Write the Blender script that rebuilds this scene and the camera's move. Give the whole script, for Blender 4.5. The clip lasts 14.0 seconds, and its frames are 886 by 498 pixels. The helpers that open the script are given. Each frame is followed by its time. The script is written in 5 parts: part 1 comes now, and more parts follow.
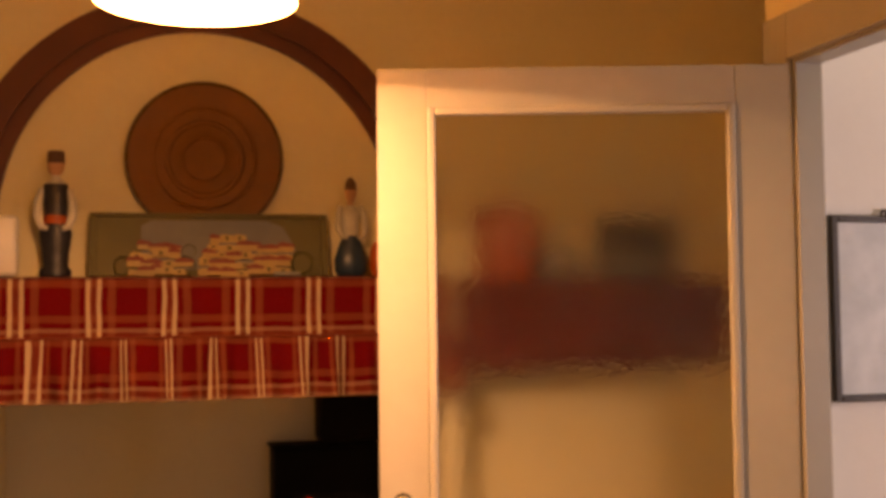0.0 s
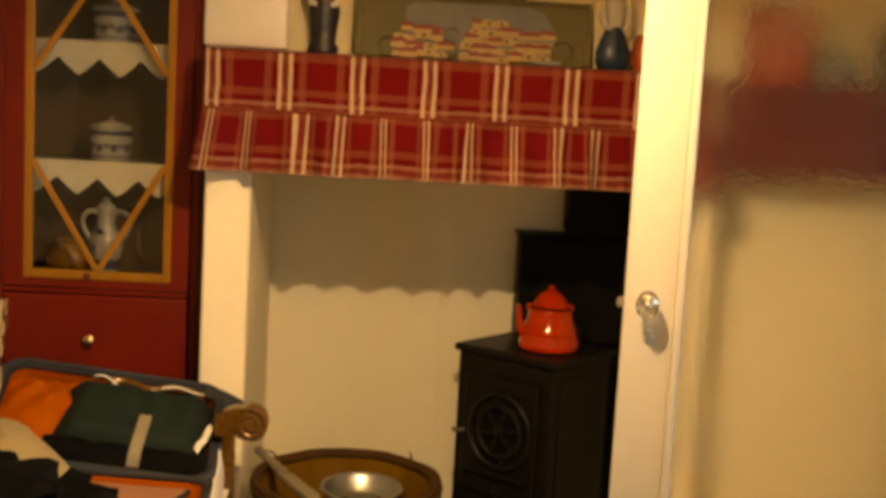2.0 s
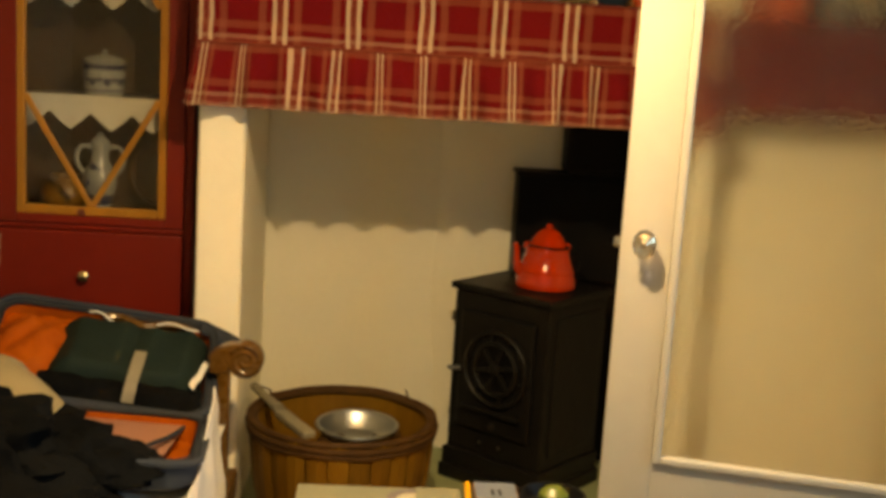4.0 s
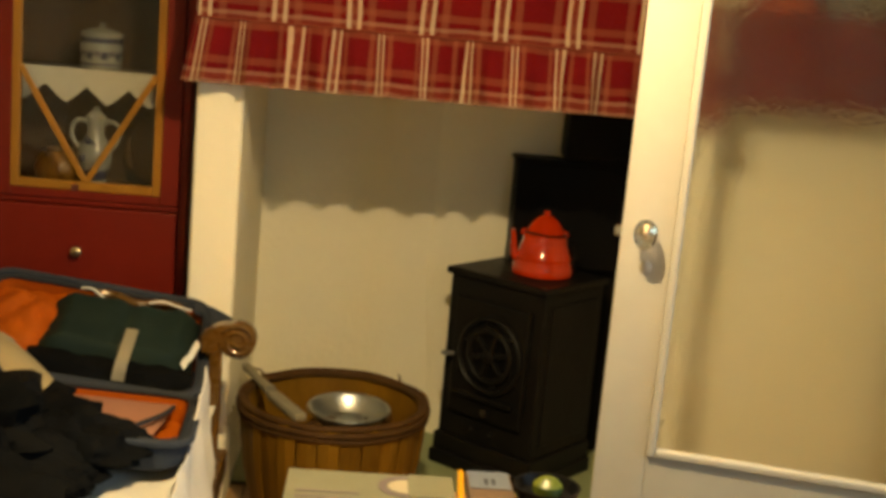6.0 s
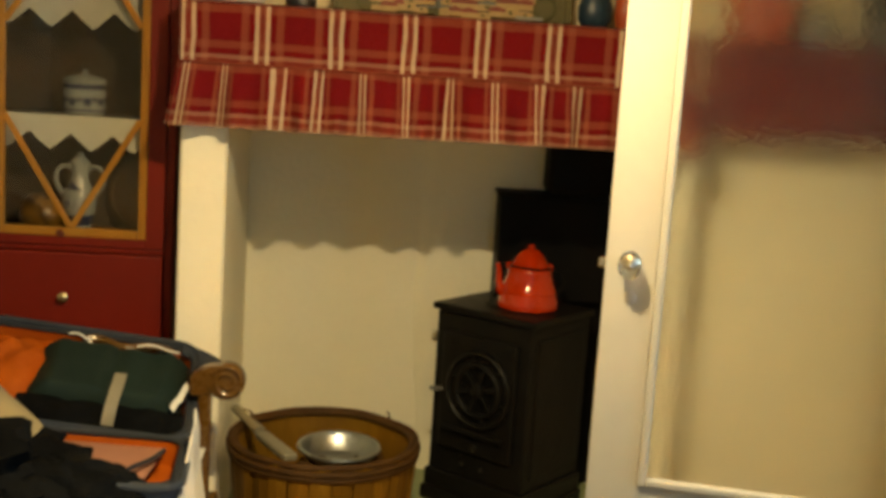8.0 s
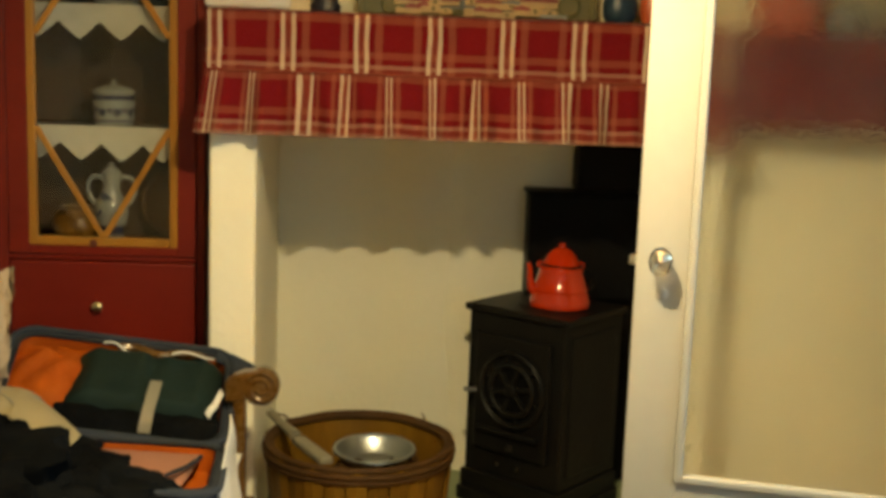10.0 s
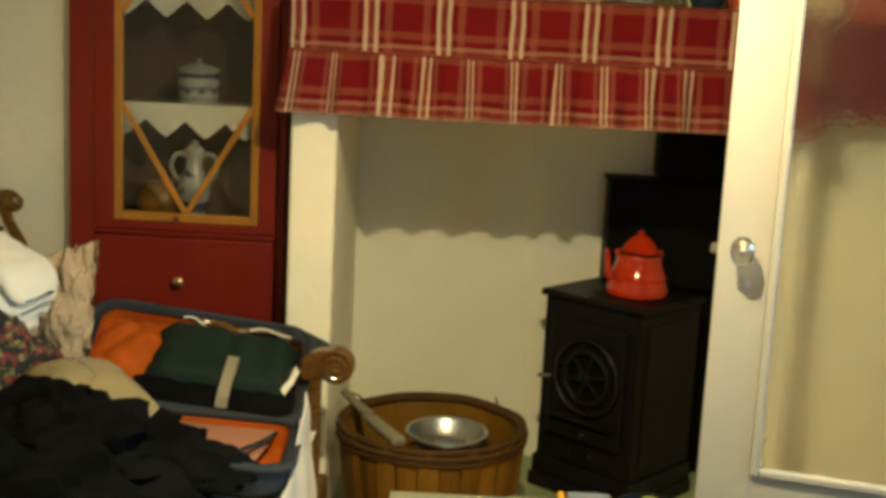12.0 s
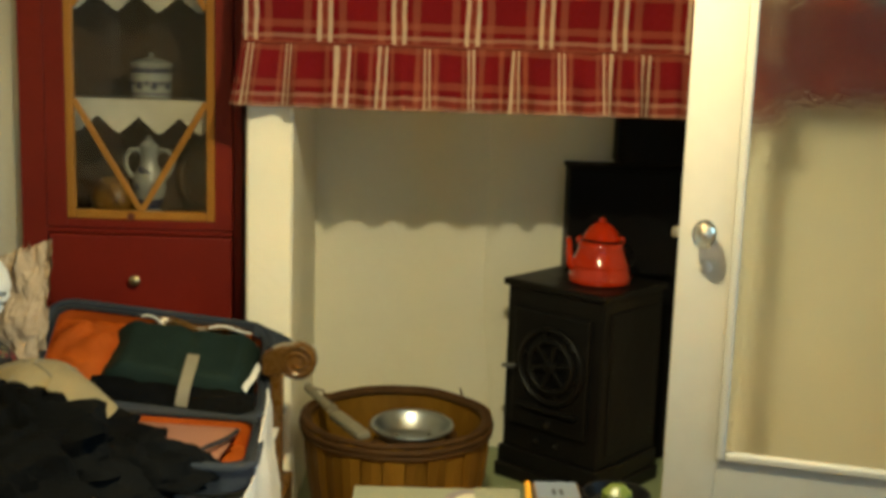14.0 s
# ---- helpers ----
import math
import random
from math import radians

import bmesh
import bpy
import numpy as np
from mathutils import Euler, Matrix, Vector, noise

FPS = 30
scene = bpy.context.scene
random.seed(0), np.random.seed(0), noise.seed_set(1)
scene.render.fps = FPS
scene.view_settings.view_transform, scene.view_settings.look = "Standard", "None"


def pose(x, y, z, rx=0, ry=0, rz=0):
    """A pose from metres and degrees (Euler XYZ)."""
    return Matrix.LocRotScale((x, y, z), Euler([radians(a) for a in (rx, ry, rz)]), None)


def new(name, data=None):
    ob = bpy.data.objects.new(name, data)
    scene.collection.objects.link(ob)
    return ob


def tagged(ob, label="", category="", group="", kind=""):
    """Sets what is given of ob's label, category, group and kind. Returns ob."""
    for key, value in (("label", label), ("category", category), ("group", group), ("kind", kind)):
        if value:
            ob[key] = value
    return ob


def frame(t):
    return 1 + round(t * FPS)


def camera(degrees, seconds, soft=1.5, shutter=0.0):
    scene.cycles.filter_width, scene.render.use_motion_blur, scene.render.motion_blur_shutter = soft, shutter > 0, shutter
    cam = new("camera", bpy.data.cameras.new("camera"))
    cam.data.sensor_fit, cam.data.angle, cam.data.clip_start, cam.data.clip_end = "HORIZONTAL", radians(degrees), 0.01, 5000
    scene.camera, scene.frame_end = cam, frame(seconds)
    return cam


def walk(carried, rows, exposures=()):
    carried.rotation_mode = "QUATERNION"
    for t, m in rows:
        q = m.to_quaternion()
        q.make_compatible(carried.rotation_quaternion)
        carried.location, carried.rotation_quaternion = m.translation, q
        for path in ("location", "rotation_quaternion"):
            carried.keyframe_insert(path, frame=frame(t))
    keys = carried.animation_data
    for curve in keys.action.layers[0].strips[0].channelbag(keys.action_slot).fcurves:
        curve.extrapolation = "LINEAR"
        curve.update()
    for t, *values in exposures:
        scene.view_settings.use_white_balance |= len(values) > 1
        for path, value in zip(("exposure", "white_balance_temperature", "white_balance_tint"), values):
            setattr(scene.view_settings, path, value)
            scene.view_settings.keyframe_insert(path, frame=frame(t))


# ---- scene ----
cam = camera(41.0, 14.0, soft=4.0)
PATH = [
    (0, 0.004, -0.050, 1.507, -15.02, 3.10, 0.60),
    (0.3, 0.004, -0.042, 1.510, -12.83, 0.25, -0.70),
    (0.5, 0.004, -0.037, 1.512, -10.88, -2.07, -1.57),
    (1, 0.014, -0.026, 1.514, -9.19, -4.84, -1.04),
    (1.2, 0.012, -0.028, 1.512, -8.66, -5.30, -1.60),
    (1.4, 0.004, -0.034, 1.506, -6.20, -6.60, -2.80),
    (1.5, -0.001, -0.036, 1.502, -4.19, -7.88, -3.61),
    (2, -0.003, -0.032, 1.503, -2.85, -7.14, -3.21),
    (2.5, -0.003, -0.031, 1.500, -3.42, -7.09, -3.03),
    (3, 0.000, -0.024, 1.498, -3.09, -8.45, -3.30),
    (5.5, 0.010, 0.016, 1.504, -2.77, -10.75, -4.01),
    (6, 0.001, 0.023, 1.495, -2.83, -10.91, -5.05),
    (6.5, 0.003, 0.014, 1.498, -4.46, -9.97, -4.03),
    (7, -0.005, 0.001, 1.500, -4.00, -9.49, -4.02),
    (9.5, -0.004, 0.007, 1.500, -3.63, -8.93, -3.22),
    (10, -0.001, 0.002, 1.502, -2.57, -9.17, -2.07),
    (10.5, -0.001, 0.001, 1.502, -1.60, -9.47, -1.81),
    (11, -0.000, 0.000, 1.500, -0.73, -9.65, -1.82),
    (11.5, -0.005, 0.011, 1.499, 0.70, -9.88, -2.08),
    (12, -0.004, 0.008, 1.496, 1.31, -10.05, -2.89),
    (12.5, -0.000, 0.014, 1.497, -0.54, -10.07, -2.40),
    (13, -0.004, 0.028, 1.498, 1.85, -11.26, -2.09),
    (13.5, 0.004, 0.032, 1.494, 0.55, -10.31, -1.69),
    (14, 0.001, 0.037, 1.484, -0.72, -10.28, -1.89),
]
walk(cam, [(t, pose(x, y, z, 90 + pitch, roll, yaw)) for t, x, y, z, yaw, pitch, roll in PATH],
     exposures=[(0.0, -1.32, 15000, 68), (0.3, -1.12, 15500, 63), (0.5, -1.00, 15500, 57), (1.0, -0.75, 13800, 43), (1.5, -0.77, 11300, 33), (2.0, -0.77, 10000, 28), (3.0, -0.77, 8700, 22), (5.5, -0.77, 7600, 14), (9.5, -0.72, 6750, 6), (14.0, -0.72, 5900, 0)])

# ---- world and light ----
world = bpy.data.worlds.new("world")
scene.world = world
world.use_nodes = True
wn = world.node_tree
sky = wn.nodes.new("ShaderNodeTexSky")
sky.sky_type, sky.sun_disc = "NISHITA", False
sky.sun_elevation, sky.sun_rotation = radians(30), radians(60)
wn.links.new(sky.outputs[0], wn.nodes["Background"].inputs[0])
wn.nodes["Background"].inputs[1].default_value = 0.06

LAMP = Vector((0.110, 1.82, 1.9985))      # centre of the shade's rim


def lamp_light(name, kind, m, energy, colour, **more):
    data = bpy.data.lights.new(name, kind)
    data.energy, data.color = energy, colour
    for key, value in more.items():
        setattr(data, key, value)
    ob = new(name, data)
    ob.matrix_world = m
    return ob


WARM = (1.0, 0.82, 0.49)
lamp_light("pendant_bulb_light", "AREA", pose(LAMP.x, LAMP.y, LAMP.z + 0.018), 68, WARM, shape="DISK", size=0.05)
hall_sky = lamp_light("hall_window_light", "AREA", pose(3.28, 0.5, 1.5, 0, 90, 0), 120, (0.43, 0.72, 1.0), shape="RECTANGLE", size=1.1, size_y=1.0)

# cool fill lamp, added out of view to lift the shadows
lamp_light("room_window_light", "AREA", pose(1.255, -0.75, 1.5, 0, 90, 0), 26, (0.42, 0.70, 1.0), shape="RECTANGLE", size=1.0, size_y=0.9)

# ---- materials ----


def tree(name):
    m = bpy.data.materials.new(name)
    m.use_nodes = True
    return m, m.node_tree, m.node_tree.nodes["Principled BSDF"]


def noise_node(nt, scale, detail=4.0, coords="Object", stretch=(1, 1, 1)):
    tc, mp, n = nt.nodes.new("ShaderNodeTexCoord"), nt.nodes.new("ShaderNodeMapping"), nt.nodes.new("ShaderNodeTexNoise")
    mp.inputs["Scale"].default_value = stretch
    n.inputs["Scale"].default_value, n.inputs["Detail"].default_value = scale, detail
    nt.links.new(tc.outputs[coords], mp.inputs[0])
    nt.links.new(mp.outputs[0], n.inputs["Vector"])
    return n


def math_node(nt, op, a, b=None, c=None):
    n = nt.nodes.new("ShaderNodeMath")
    n.operation = op
    for i, v in enumerate((a, b, c)):
        if v is None:
            continue
        if isinstance(v, (int, float)):
            n.inputs[i].default_value = v
        else:
            nt.links.new(v, n.inputs[i])
    return n.outputs[0]


def mix_node(nt, fac, a, b):
    n = nt.nodes.new("ShaderNodeMix")
    n.data_type = "RGBA"
    for sock, v in ((n.inputs[0], fac), (n.inputs[6], a), (n.inputs[7], b)):
        if isinstance(v, (int, float)):
            sock.default_value = v
        elif isinstance(v, tuple):
            sock.default_value = (*v, 1)
        else:
            nt.links.new(v, sock)
    return n.outputs[2]


def surface(name, a, b, rough=0.6, big=3.0, fine=60.0, bump=0.15, depth=0.004, metal=0.0, stretch=(1, 1, 1), coat=0.0, rand=0.0, spec=0.5):
    """Paint, wood, metal or cloth: two colours mixed by a broad and a fine noise, with a fine relief."""
    m, nt, p = tree(name)
    n1, n2 = noise_node(nt, big, 3, stretch=stretch), noise_node(nt, fine, 5, stretch=stretch)
    f = math_node(nt, "MULTIPLY_ADD", n1.outputs[0], 1.6, -0.3)
    f = math_node(nt, "MULTIPLY_ADD", n2.outputs[0], 0.5, math_node(nt, "MULTIPLY_ADD", f, 0.75, -0.12))
    if rand:
        oi = nt.nodes.new("ShaderNodeObjectInfo")
        f = math_node(nt, "ADD", f, math_node(nt, "MULTIPLY_ADD", oi.outputs["Random"], rand, -rand / 2))
    nt.links.new(mix_node(nt, math_node(nt, "MINIMUM", math_node(nt, "MAXIMUM", f, 0.0), 1.0), a, b), p.inputs["Base Color"])
    nt.links.new(math_node(nt, "MULTIPLY_ADD", n2.outputs[0], 0.25, rough - 0.12), p.inputs["Roughness"])
    p.inputs["Metallic"].default_value = metal
    p.inputs["Coat Weight"].default_value = coat
    p.inputs["Specular IOR Level"].default_value = spec
    bn = nt.nodes.new("ShaderNodeBump")
    bn.inputs["Strength"].default_value, bn.inputs["Distance"].default_value = bump, depth
    nt.links.new(math_node(nt, "MULTIPLY_ADD", n1.outputs[0], 1.5, n2.outputs[0]), bn.inputs["Height"])
    nt.links.new(bn.outputs[0], p.inputs["Normal"])
    return m


def plaid(name, period):
    """Woven check: dark red ground, white double lines with tan lines on both sides; the ways u and v are in metres."""
    m, nt, p = tree(name)
    uv = nt.nodes.new("ShaderNodeUVMap")
    sep = nt.nodes.new("ShaderNodeSeparateXYZ")
    nt.links.new(uv.outputs[0], sep.inputs[0])

    wobble = noise_node(nt, 14, 2)

    def lines(axis, offset, per):
        way = math_node(nt, "ADD", sep.outputs[axis], math_node(nt, "MULTIPLY_ADD", wobble.outputs[0], 0.009, -0.0045))
        d = math_node(nt, "FRACT", math_node(nt, "MULTIPLY_ADD", way, 1 / per, offset))
        d = math_node(nt, "MULTIPLY", math_node(nt, "ABSOLUTE", math_node(nt, "SUBTRACT", d, 0.5)), per)
        white = math_node(nt, "COMPARE", d, 0.0150, 0.0058)
        tan = math_node(nt, "ADD", math_node(nt, "COMPARE", d, 0.049, 0.0105), math_node(nt, "MULTIPLY", math_node(nt, "LESS_THAN", d, 0.009), 0.6))
        return white, tan

    wv, tv = lines(0, 0.5, period)
    wh, th = lines(1, 0.5, 0.2)
    weave = noise_node(nt, 220, 2)
    broad = noise_node(nt, 5, 2)
    red = mix_node(nt, broad.outputs[0], (0.105, 0.0025, 0.0055), (0.15, 0.005, 0.008))
    col = mix_node(nt, math_node(nt, "MULTIPLY", th, 0.15), red, (0.50, 0.25, 0.12))
    col = mix_node(nt, math_node(nt, "MULTIPLY", tv, 0.42), col, (0.28, 0.11, 0.06))
    col = mix_node(nt, math_node(nt, "MULTIPLY", wh, 0.27), col, (0.56, 0.42, 0.27))
    col = mix_node(nt, math_node(nt, "MULTIPLY", wv, 0.68), col, (0.66, 0.55, 0.38))
    col = mix_node(nt, math_node(nt, "MULTIPLY_ADD", weave.outputs[0], 0.5, -0.1), col, (0.16, 0.012, 0.012))
    nt.links.new(col, p.inputs["Base Color"])
    p.inputs["Roughness"].default_value = 0.9
    p.inputs["Specular IOR Level"].default_value = 0.08
    bn = nt.nodes.new("ShaderNodeBump")
    bn.inputs["Strength"].default_value, bn.inputs["Distance"].default_value = 0.3, 0.002
    nt.links.new(weave.outputs[0], bn.inputs["Height"])
    nt.links.new(bn.outputs[0], p.inputs["Normal"])
    return m


def glow(name, colour, strength):
    m, nt, p = tree(name)
    p.inputs["Base Color"].default_value = (*colour, 1)
    p.inputs["Emission Color"].default_value = (*colour, 1)
    p.inputs["Emission Strength"].default_value = strength
    return m


def frosted(name):
    """Obscure glass: rough glass with a little milky scatter and a hammered relief."""
    m, nt, p = tree(name)
    p.inputs["Base Color"].default_value = (0.93, 0.95, 0.90, 1)
    p.inputs["Transmission Weight"].default_value = 1.0
    patches, streaks = noise_node(nt, 6, 3), noise_node(nt, 16, 4, stretch=(1, 1, 0.22))
    nt.links.new(math_node(nt, "MULTIPLY_ADD", patches.outputs[0], 0.26, 0.06), p.inputs["Roughness"])
    p.inputs["IOR"].default_value = 1.3
    p.inputs["Specular IOR Level"].default_value = 0.12
    n, fine = noise_node(nt, 34, 2), noise_node(nt, 110, 2)
    bn = nt.nodes.new("ShaderNodeBump")
    bn.inputs["Strength"].default_value, bn.inputs["Distance"].default_value = 0.55, 0.003
    nt.links.new(math_node(nt, "MULTIPLY_ADD", fine.outputs[0], 0.45, n.outputs[0]), bn.inputs["Height"])
    nt.links.new(bn.outputs[0], p.inputs["Normal"])
    d, tr = nt.nodes.new("ShaderNodeBsdfDiffuse"), nt.nodes.new("ShaderNodeBsdfTranslucent")
    d.inputs[0].default_value = tr.inputs[0].default_value = (0.78, 0.79, 0.74, 1)
    m1, m2 = nt.nodes.new("ShaderNodeMixShader"), nt.nodes.new("ShaderNodeMixShader")
    m1.inputs[0].default_value = 0.5
    haze = math_node(nt, "MULTIPLY", patches.outputs[0], streaks.outputs[0])
    nt.links.new(math_node(nt, "MAXIMUM", math_node(nt, "MULTIPLY_ADD", haze, 0.03, -0.006), 0.0005), m2.inputs[0])
    nt.links.new(d.outputs[0], m1.inputs[1])
    nt.links.new(tr.outputs[0], m1.inputs[2])
    nt.links.new(p.outputs[0], m2.inputs[1])
    nt.links.new(m1.outputs[0], m2.inputs[2])
    nt.links.new(m2.outputs[0], nt.nodes["Material Output"].inputs[0])
    return m


def clear_glass(name, rough=0.0, tint=(0.97, 0.98, 0.96)):
    m, nt, p = tree(name)
    p.inputs["Base Color"].default_value = (*tint, 1)
    p.inputs["Transmission Weight"].default_value = 1.0
    p.inputs["Roughness"].default_value = rough
    p.inputs["IOR"].default_value = 1.45
    return m


def shade_glass(name):
    m, nt, p = tree(name)
    p.inputs["Base Color"].default_value = (0.9, 0.8, 0.6, 1)
    p.inputs["Roughness"].default_value = 0.4
    p.inputs["Emission Color"].default_value = (1.0, 0.76, 0.36, 1)
    p.inputs["Emission Strength"].default_value = 75
    tr, mx = nt.nodes.new("ShaderNodeBsdfTranslucent"), nt.nodes.new("ShaderNodeMixShader")
    tr.inputs[0].default_value = (0.95, 0.62, 0.26, 1)
    mx.inputs[0].default_value = 0.5
    nt.links.new(p.outputs[0], mx.inputs[1])
    nt.links.new(tr.outputs[0], mx.inputs[2])
    nt.links.new(mx.outputs[0], nt.nodes["Material Output"].inputs[0])
    return m


PLASTER = surface("cream_plaster", (0.70, 0.61, 0.40), (0.80, 0.72, 0.50), 0.85, 2.2, 45, 0.35, 0.006)
# paler copy of the plaster; its colour carries light the lamp lacks here
BRIGHT_PLASTER = surface("brightened_plaster", (0.84, 0.79, 0.61), (0.92, 0.87, 0.70), 0.85, 2.2, 45, 0.35, 0.006)
# darker, greyer copy of the plaster: dim light put into the colour
DIM_PLASTER = surface("dimmed_cream_plaster", (0.56, 0.52, 0.41), (0.65, 0.61, 0.49), 0.85, 2.2, 45, 0.3, 0.005)
HALL_PAINT = surface("white_wall_paint", (0.74, 0.74, 0.72), (0.82, 0.82, 0.80), 0.8, 2, 50, 0.2, 0.004)
GLOSS_WHITE = surface("cream_gloss_paint", (0.31, 0.298, 0.255), (0.375, 0.358, 0.31), 0.38, 4, 35, 0.12, 0.003)
ARCH_BROWN = surface("brown_painted_wood", (0.085, 0.015, 0.007), (0.13, 0.026, 0.012), 0.5, 6, 60, 0.2, 0.003)
CAB_RED = surface("oxblood_paint", (0.13, 0.007, 0.003), (0.19, 0.013, 0.005), 0.45, 5, 50, 0.15, 0.003, spec=0.3)
CAB_DARK = surface("dark_inside_wood", (0.030, 0.014, 0.003), (0.062, 0.029, 0.006), 0.7, 6, 50, 0.2, 0.003)
PINE = surface("orange_pine", (0.27, 0.115, 0.014), (0.42, 0.19, 0.028), 0.4, 5, 40, 0.15, 0.002, stretch=(1, 1, 0.25), spec=0.25)
WALNUT = surface("dark_polished_wood", (0.068, 0.030, 0.005), (0.135, 0.064, 0.010), 0.28, 6, 60, 0.1, 0.002, coat=0.3, spec=0.25)
OAK = surface("floor_board_wood", (0.26, 0.14, 0.05), (0.40, 0.24, 0.10), 0.5, 4, 50, 0.2, 0.003, stretch=(1, 0.12, 1), rand=0.4)
TABLE_WOOD = surface("table_wood", (0.20, 0.10, 0.04), (0.30, 0.16, 0.065), 0.4, 4, 50, 0.12, 0.002, stretch=(0.15, 1, 1))
STOVE_IRON = surface("worn_cast_iron", (0.0042, 0.004, 0.0036), (0.010, 0.0094, 0.008), 0.42, 9, 80, 0.35, 0.003, spec=0.14)
IRON = surface("black_cast_iron", (0.0025, 0.0025, 0.0025), (0.006, 0.0055, 0.005), 0.5, 8, 90, 0.35, 0.003, spec=0.08)
RED_ENAMEL = surface("red_enamel", (0.43, 0.020, 0.0012), (0.52, 0.030, 0.002), 0.14, 4, 12, 0.01, 0.0005, coat=0.6)
HEARTH = surface("green_hearth_paint", (0.19, 0.23, 0.12), (0.30, 0.34, 0.18), 0.6, 5, 50, 0.25, 0.004)
SPLINT = surface("basket_splint", (0.10, 0.047, 0.004), (0.23, 0.115, 0.011), 0.5, 8, 60, 0.3, 0.003, stretch=(1, 1, 0.2), rand=0.7, spec=0.15)
RIM_BROWN = surface("basket_rim_bark", (0.035, 0.016, 0.004), (0.09, 0.042, 0.010), 0.7, 12, 70, 0.5, 0.004, spec=0.2)
STEEL = surface("brushed_steel", (0.44, 0.48, 0.50), (0.52, 0.56, 0.58), 0.34, 4, 14, 0.01, 0.0005, metal=1.0)
DULL = surface("dull_steel", (0.16, 0.16, 0.16), (0.26, 0.26, 0.26), 0.35, 5, 60, 0.05, 0.001, metal=1.0)
BRASS = surface("aged_brass", (0.45, 0.34, 0.18), (0.62, 0.50, 0.28), 0.3, 8, 80, 0.1, 0.001, metal=1.0)
CASE_GREY = surface("slate_suitcase_fabric", (0.020, 0.024, 0.032), (0.042, 0.049, 0.061), 0.8, 6, 180, 0.4, 0.002, spec=0.15)
CASE_DARK = surface("dark_zip_tape", (0.012, 0.013, 0.016), (0.03, 0.032, 0.036), 0.7, 6, 150, 0.3, 0.002, spec=0.15)
ORANGE = surface("orange_lining", (0.28, 0.047, 0.003), (0.42, 0.088, 0.004), 0.75, 6, 90, 0.4, 0.006, spec=0.15)
SALMON = surface("salmon_mesh_pocket", (0.26, 0.11, 0.066), (0.34, 0.155, 0.095), 0.8, 6, 200, 0.3, 0.002)
GREEN_CLOTH = surface("bottle_green_fabric", (0.007, 0.014, 0.0115), (0.015, 0.027, 0.022), 0.75, 6, 120, 0.4, 0.006, spec=0.1)
STRAP = surface("grey_webbing", (0.17, 0.15, 0.10), (0.26, 0.23, 0.16), 0.8, 10, 200, 0.4, 0.002)
BLACK_CLOTH = surface("black_cotton", (0.0010, 0.0010, 0.0012), (0.0085, 0.009, 0.009), 0.95, 6, 130, 0.5, 0.006, spec=0.03)
BEIGE_CLOTH = surface("beige_cap_cotton", (0.20, 0.155, 0.075), (0.29, 0.23, 0.12), 0.9, 7, 160, 0.4, 0.003)
WHITE_CLOTH = surface("white_cotton", (0.56, 0.54, 0.48), (0.68, 0.66, 0.60), 0.9, 5, 160, 0.4, 0.004)
KRAFT = surface("brown_paper", (0.38, 0.27, 0.16), (0.52, 0.39, 0.24), 0.85, 9, 70, 0.4, 0.008)
LACE = surface("ivory_lace", (0.36, 0.34, 0.28), (0.50, 0.47, 0.40), 0.9, 30, 160, 0.5, 0.002)
CHINA = surface("white_glazed_china", (0.17, 0.18, 0.175), (0.27, 0.275, 0.26), 0.2, 5, 30, 0.03, 0.001, coat=0.4)
CHINA_BLUE = surface("cobalt_glaze", (0.012, 0.015, 0.04), (0.03, 0.035, 0.08), 0.2, 20, 60, 0.03, 0.001, coat=0.4)
WOOD_TRAY = surface("carved_brown_wood", (0.14, 0.046, 0.010), (0.23, 0.085, 0.018), 0.5, 7, 60, 0.25, 0.003, spec=0.3)
OLIVE = surface("olive_painted_board", (0.062, 0.052, 0.012), (0.105, 0.088, 0.024), 0.6, 8, 60, 0.2, 0.002)
SKYBLUE = surface("painted_pale_blue", (0.085, 0.09, 0.095), (0.15, 0.15, 0.14), 0.6, 10, 60, 0.2, 0.002)
CREAM_RELIEF = surface("cream_relief_paint", (0.28, 0.175, 0.07), (0.44, 0.30, 0.13), 0.6, 26, 60, 0.3, 0.003)
ROOF_RED = surface("red_relief_paint", (0.14, 0.02, 0.013), (0.24, 0.04, 0.024), 0.6, 18, 60, 0.3, 0.003)
BUSH = surface("dark_green_relief_paint", (0.055, 0.052, 0.012), (0.11, 0.10, 0.03), 0.7, 25, 60, 0.3, 0.003)
PLASTIC = surface("white_plastic", (0.72, 0.70, 0.66), (0.78, 0.76, 0.72), 0.35, 3, 30, 0.03, 0.001)
HAIR = surface("brown_doll_paint", (0.07, 0.03, 0.015), (0.12, 0.05, 0.025), 0.5, 10, 60, 0.1, 0.001)
SKIN = surface("clay_tan_paint", (0.52, 0.26, 0.15), (0.60, 0.32, 0.19), 0.5, 10, 60, 0.1, 0.001)
NAVY = surface("navy_doll_paint", (0.006, 0.007, 0.013), (0.014, 0.015, 0.026), 0.4, 10, 60, 0.1, 0.001)
TEAL = surface("teal_doll_paint", (0.007, 0.022, 0.042), (0.014, 0.040, 0.068), 0.35, 10, 60, 0.1, 0.001)
DARK_FRAME = surface("dark_frame_wood", (0.018, 0.012, 0.009), (0.045, 0.028, 0.018), 0.4, 10, 60, 0.15, 0.001)
PAPER = surface("pale_print_paper", (0.075, 0.075, 0.045), (0.115, 0.112, 0.07), 0.6, 8, 50, 0.05, 0.001)
PRINT = surface("blue_grey_print", (0.34, 0.42, 0.46), (0.70, 0.76, 0.80), 0.35, 9, 30, 0.02, 0.001)
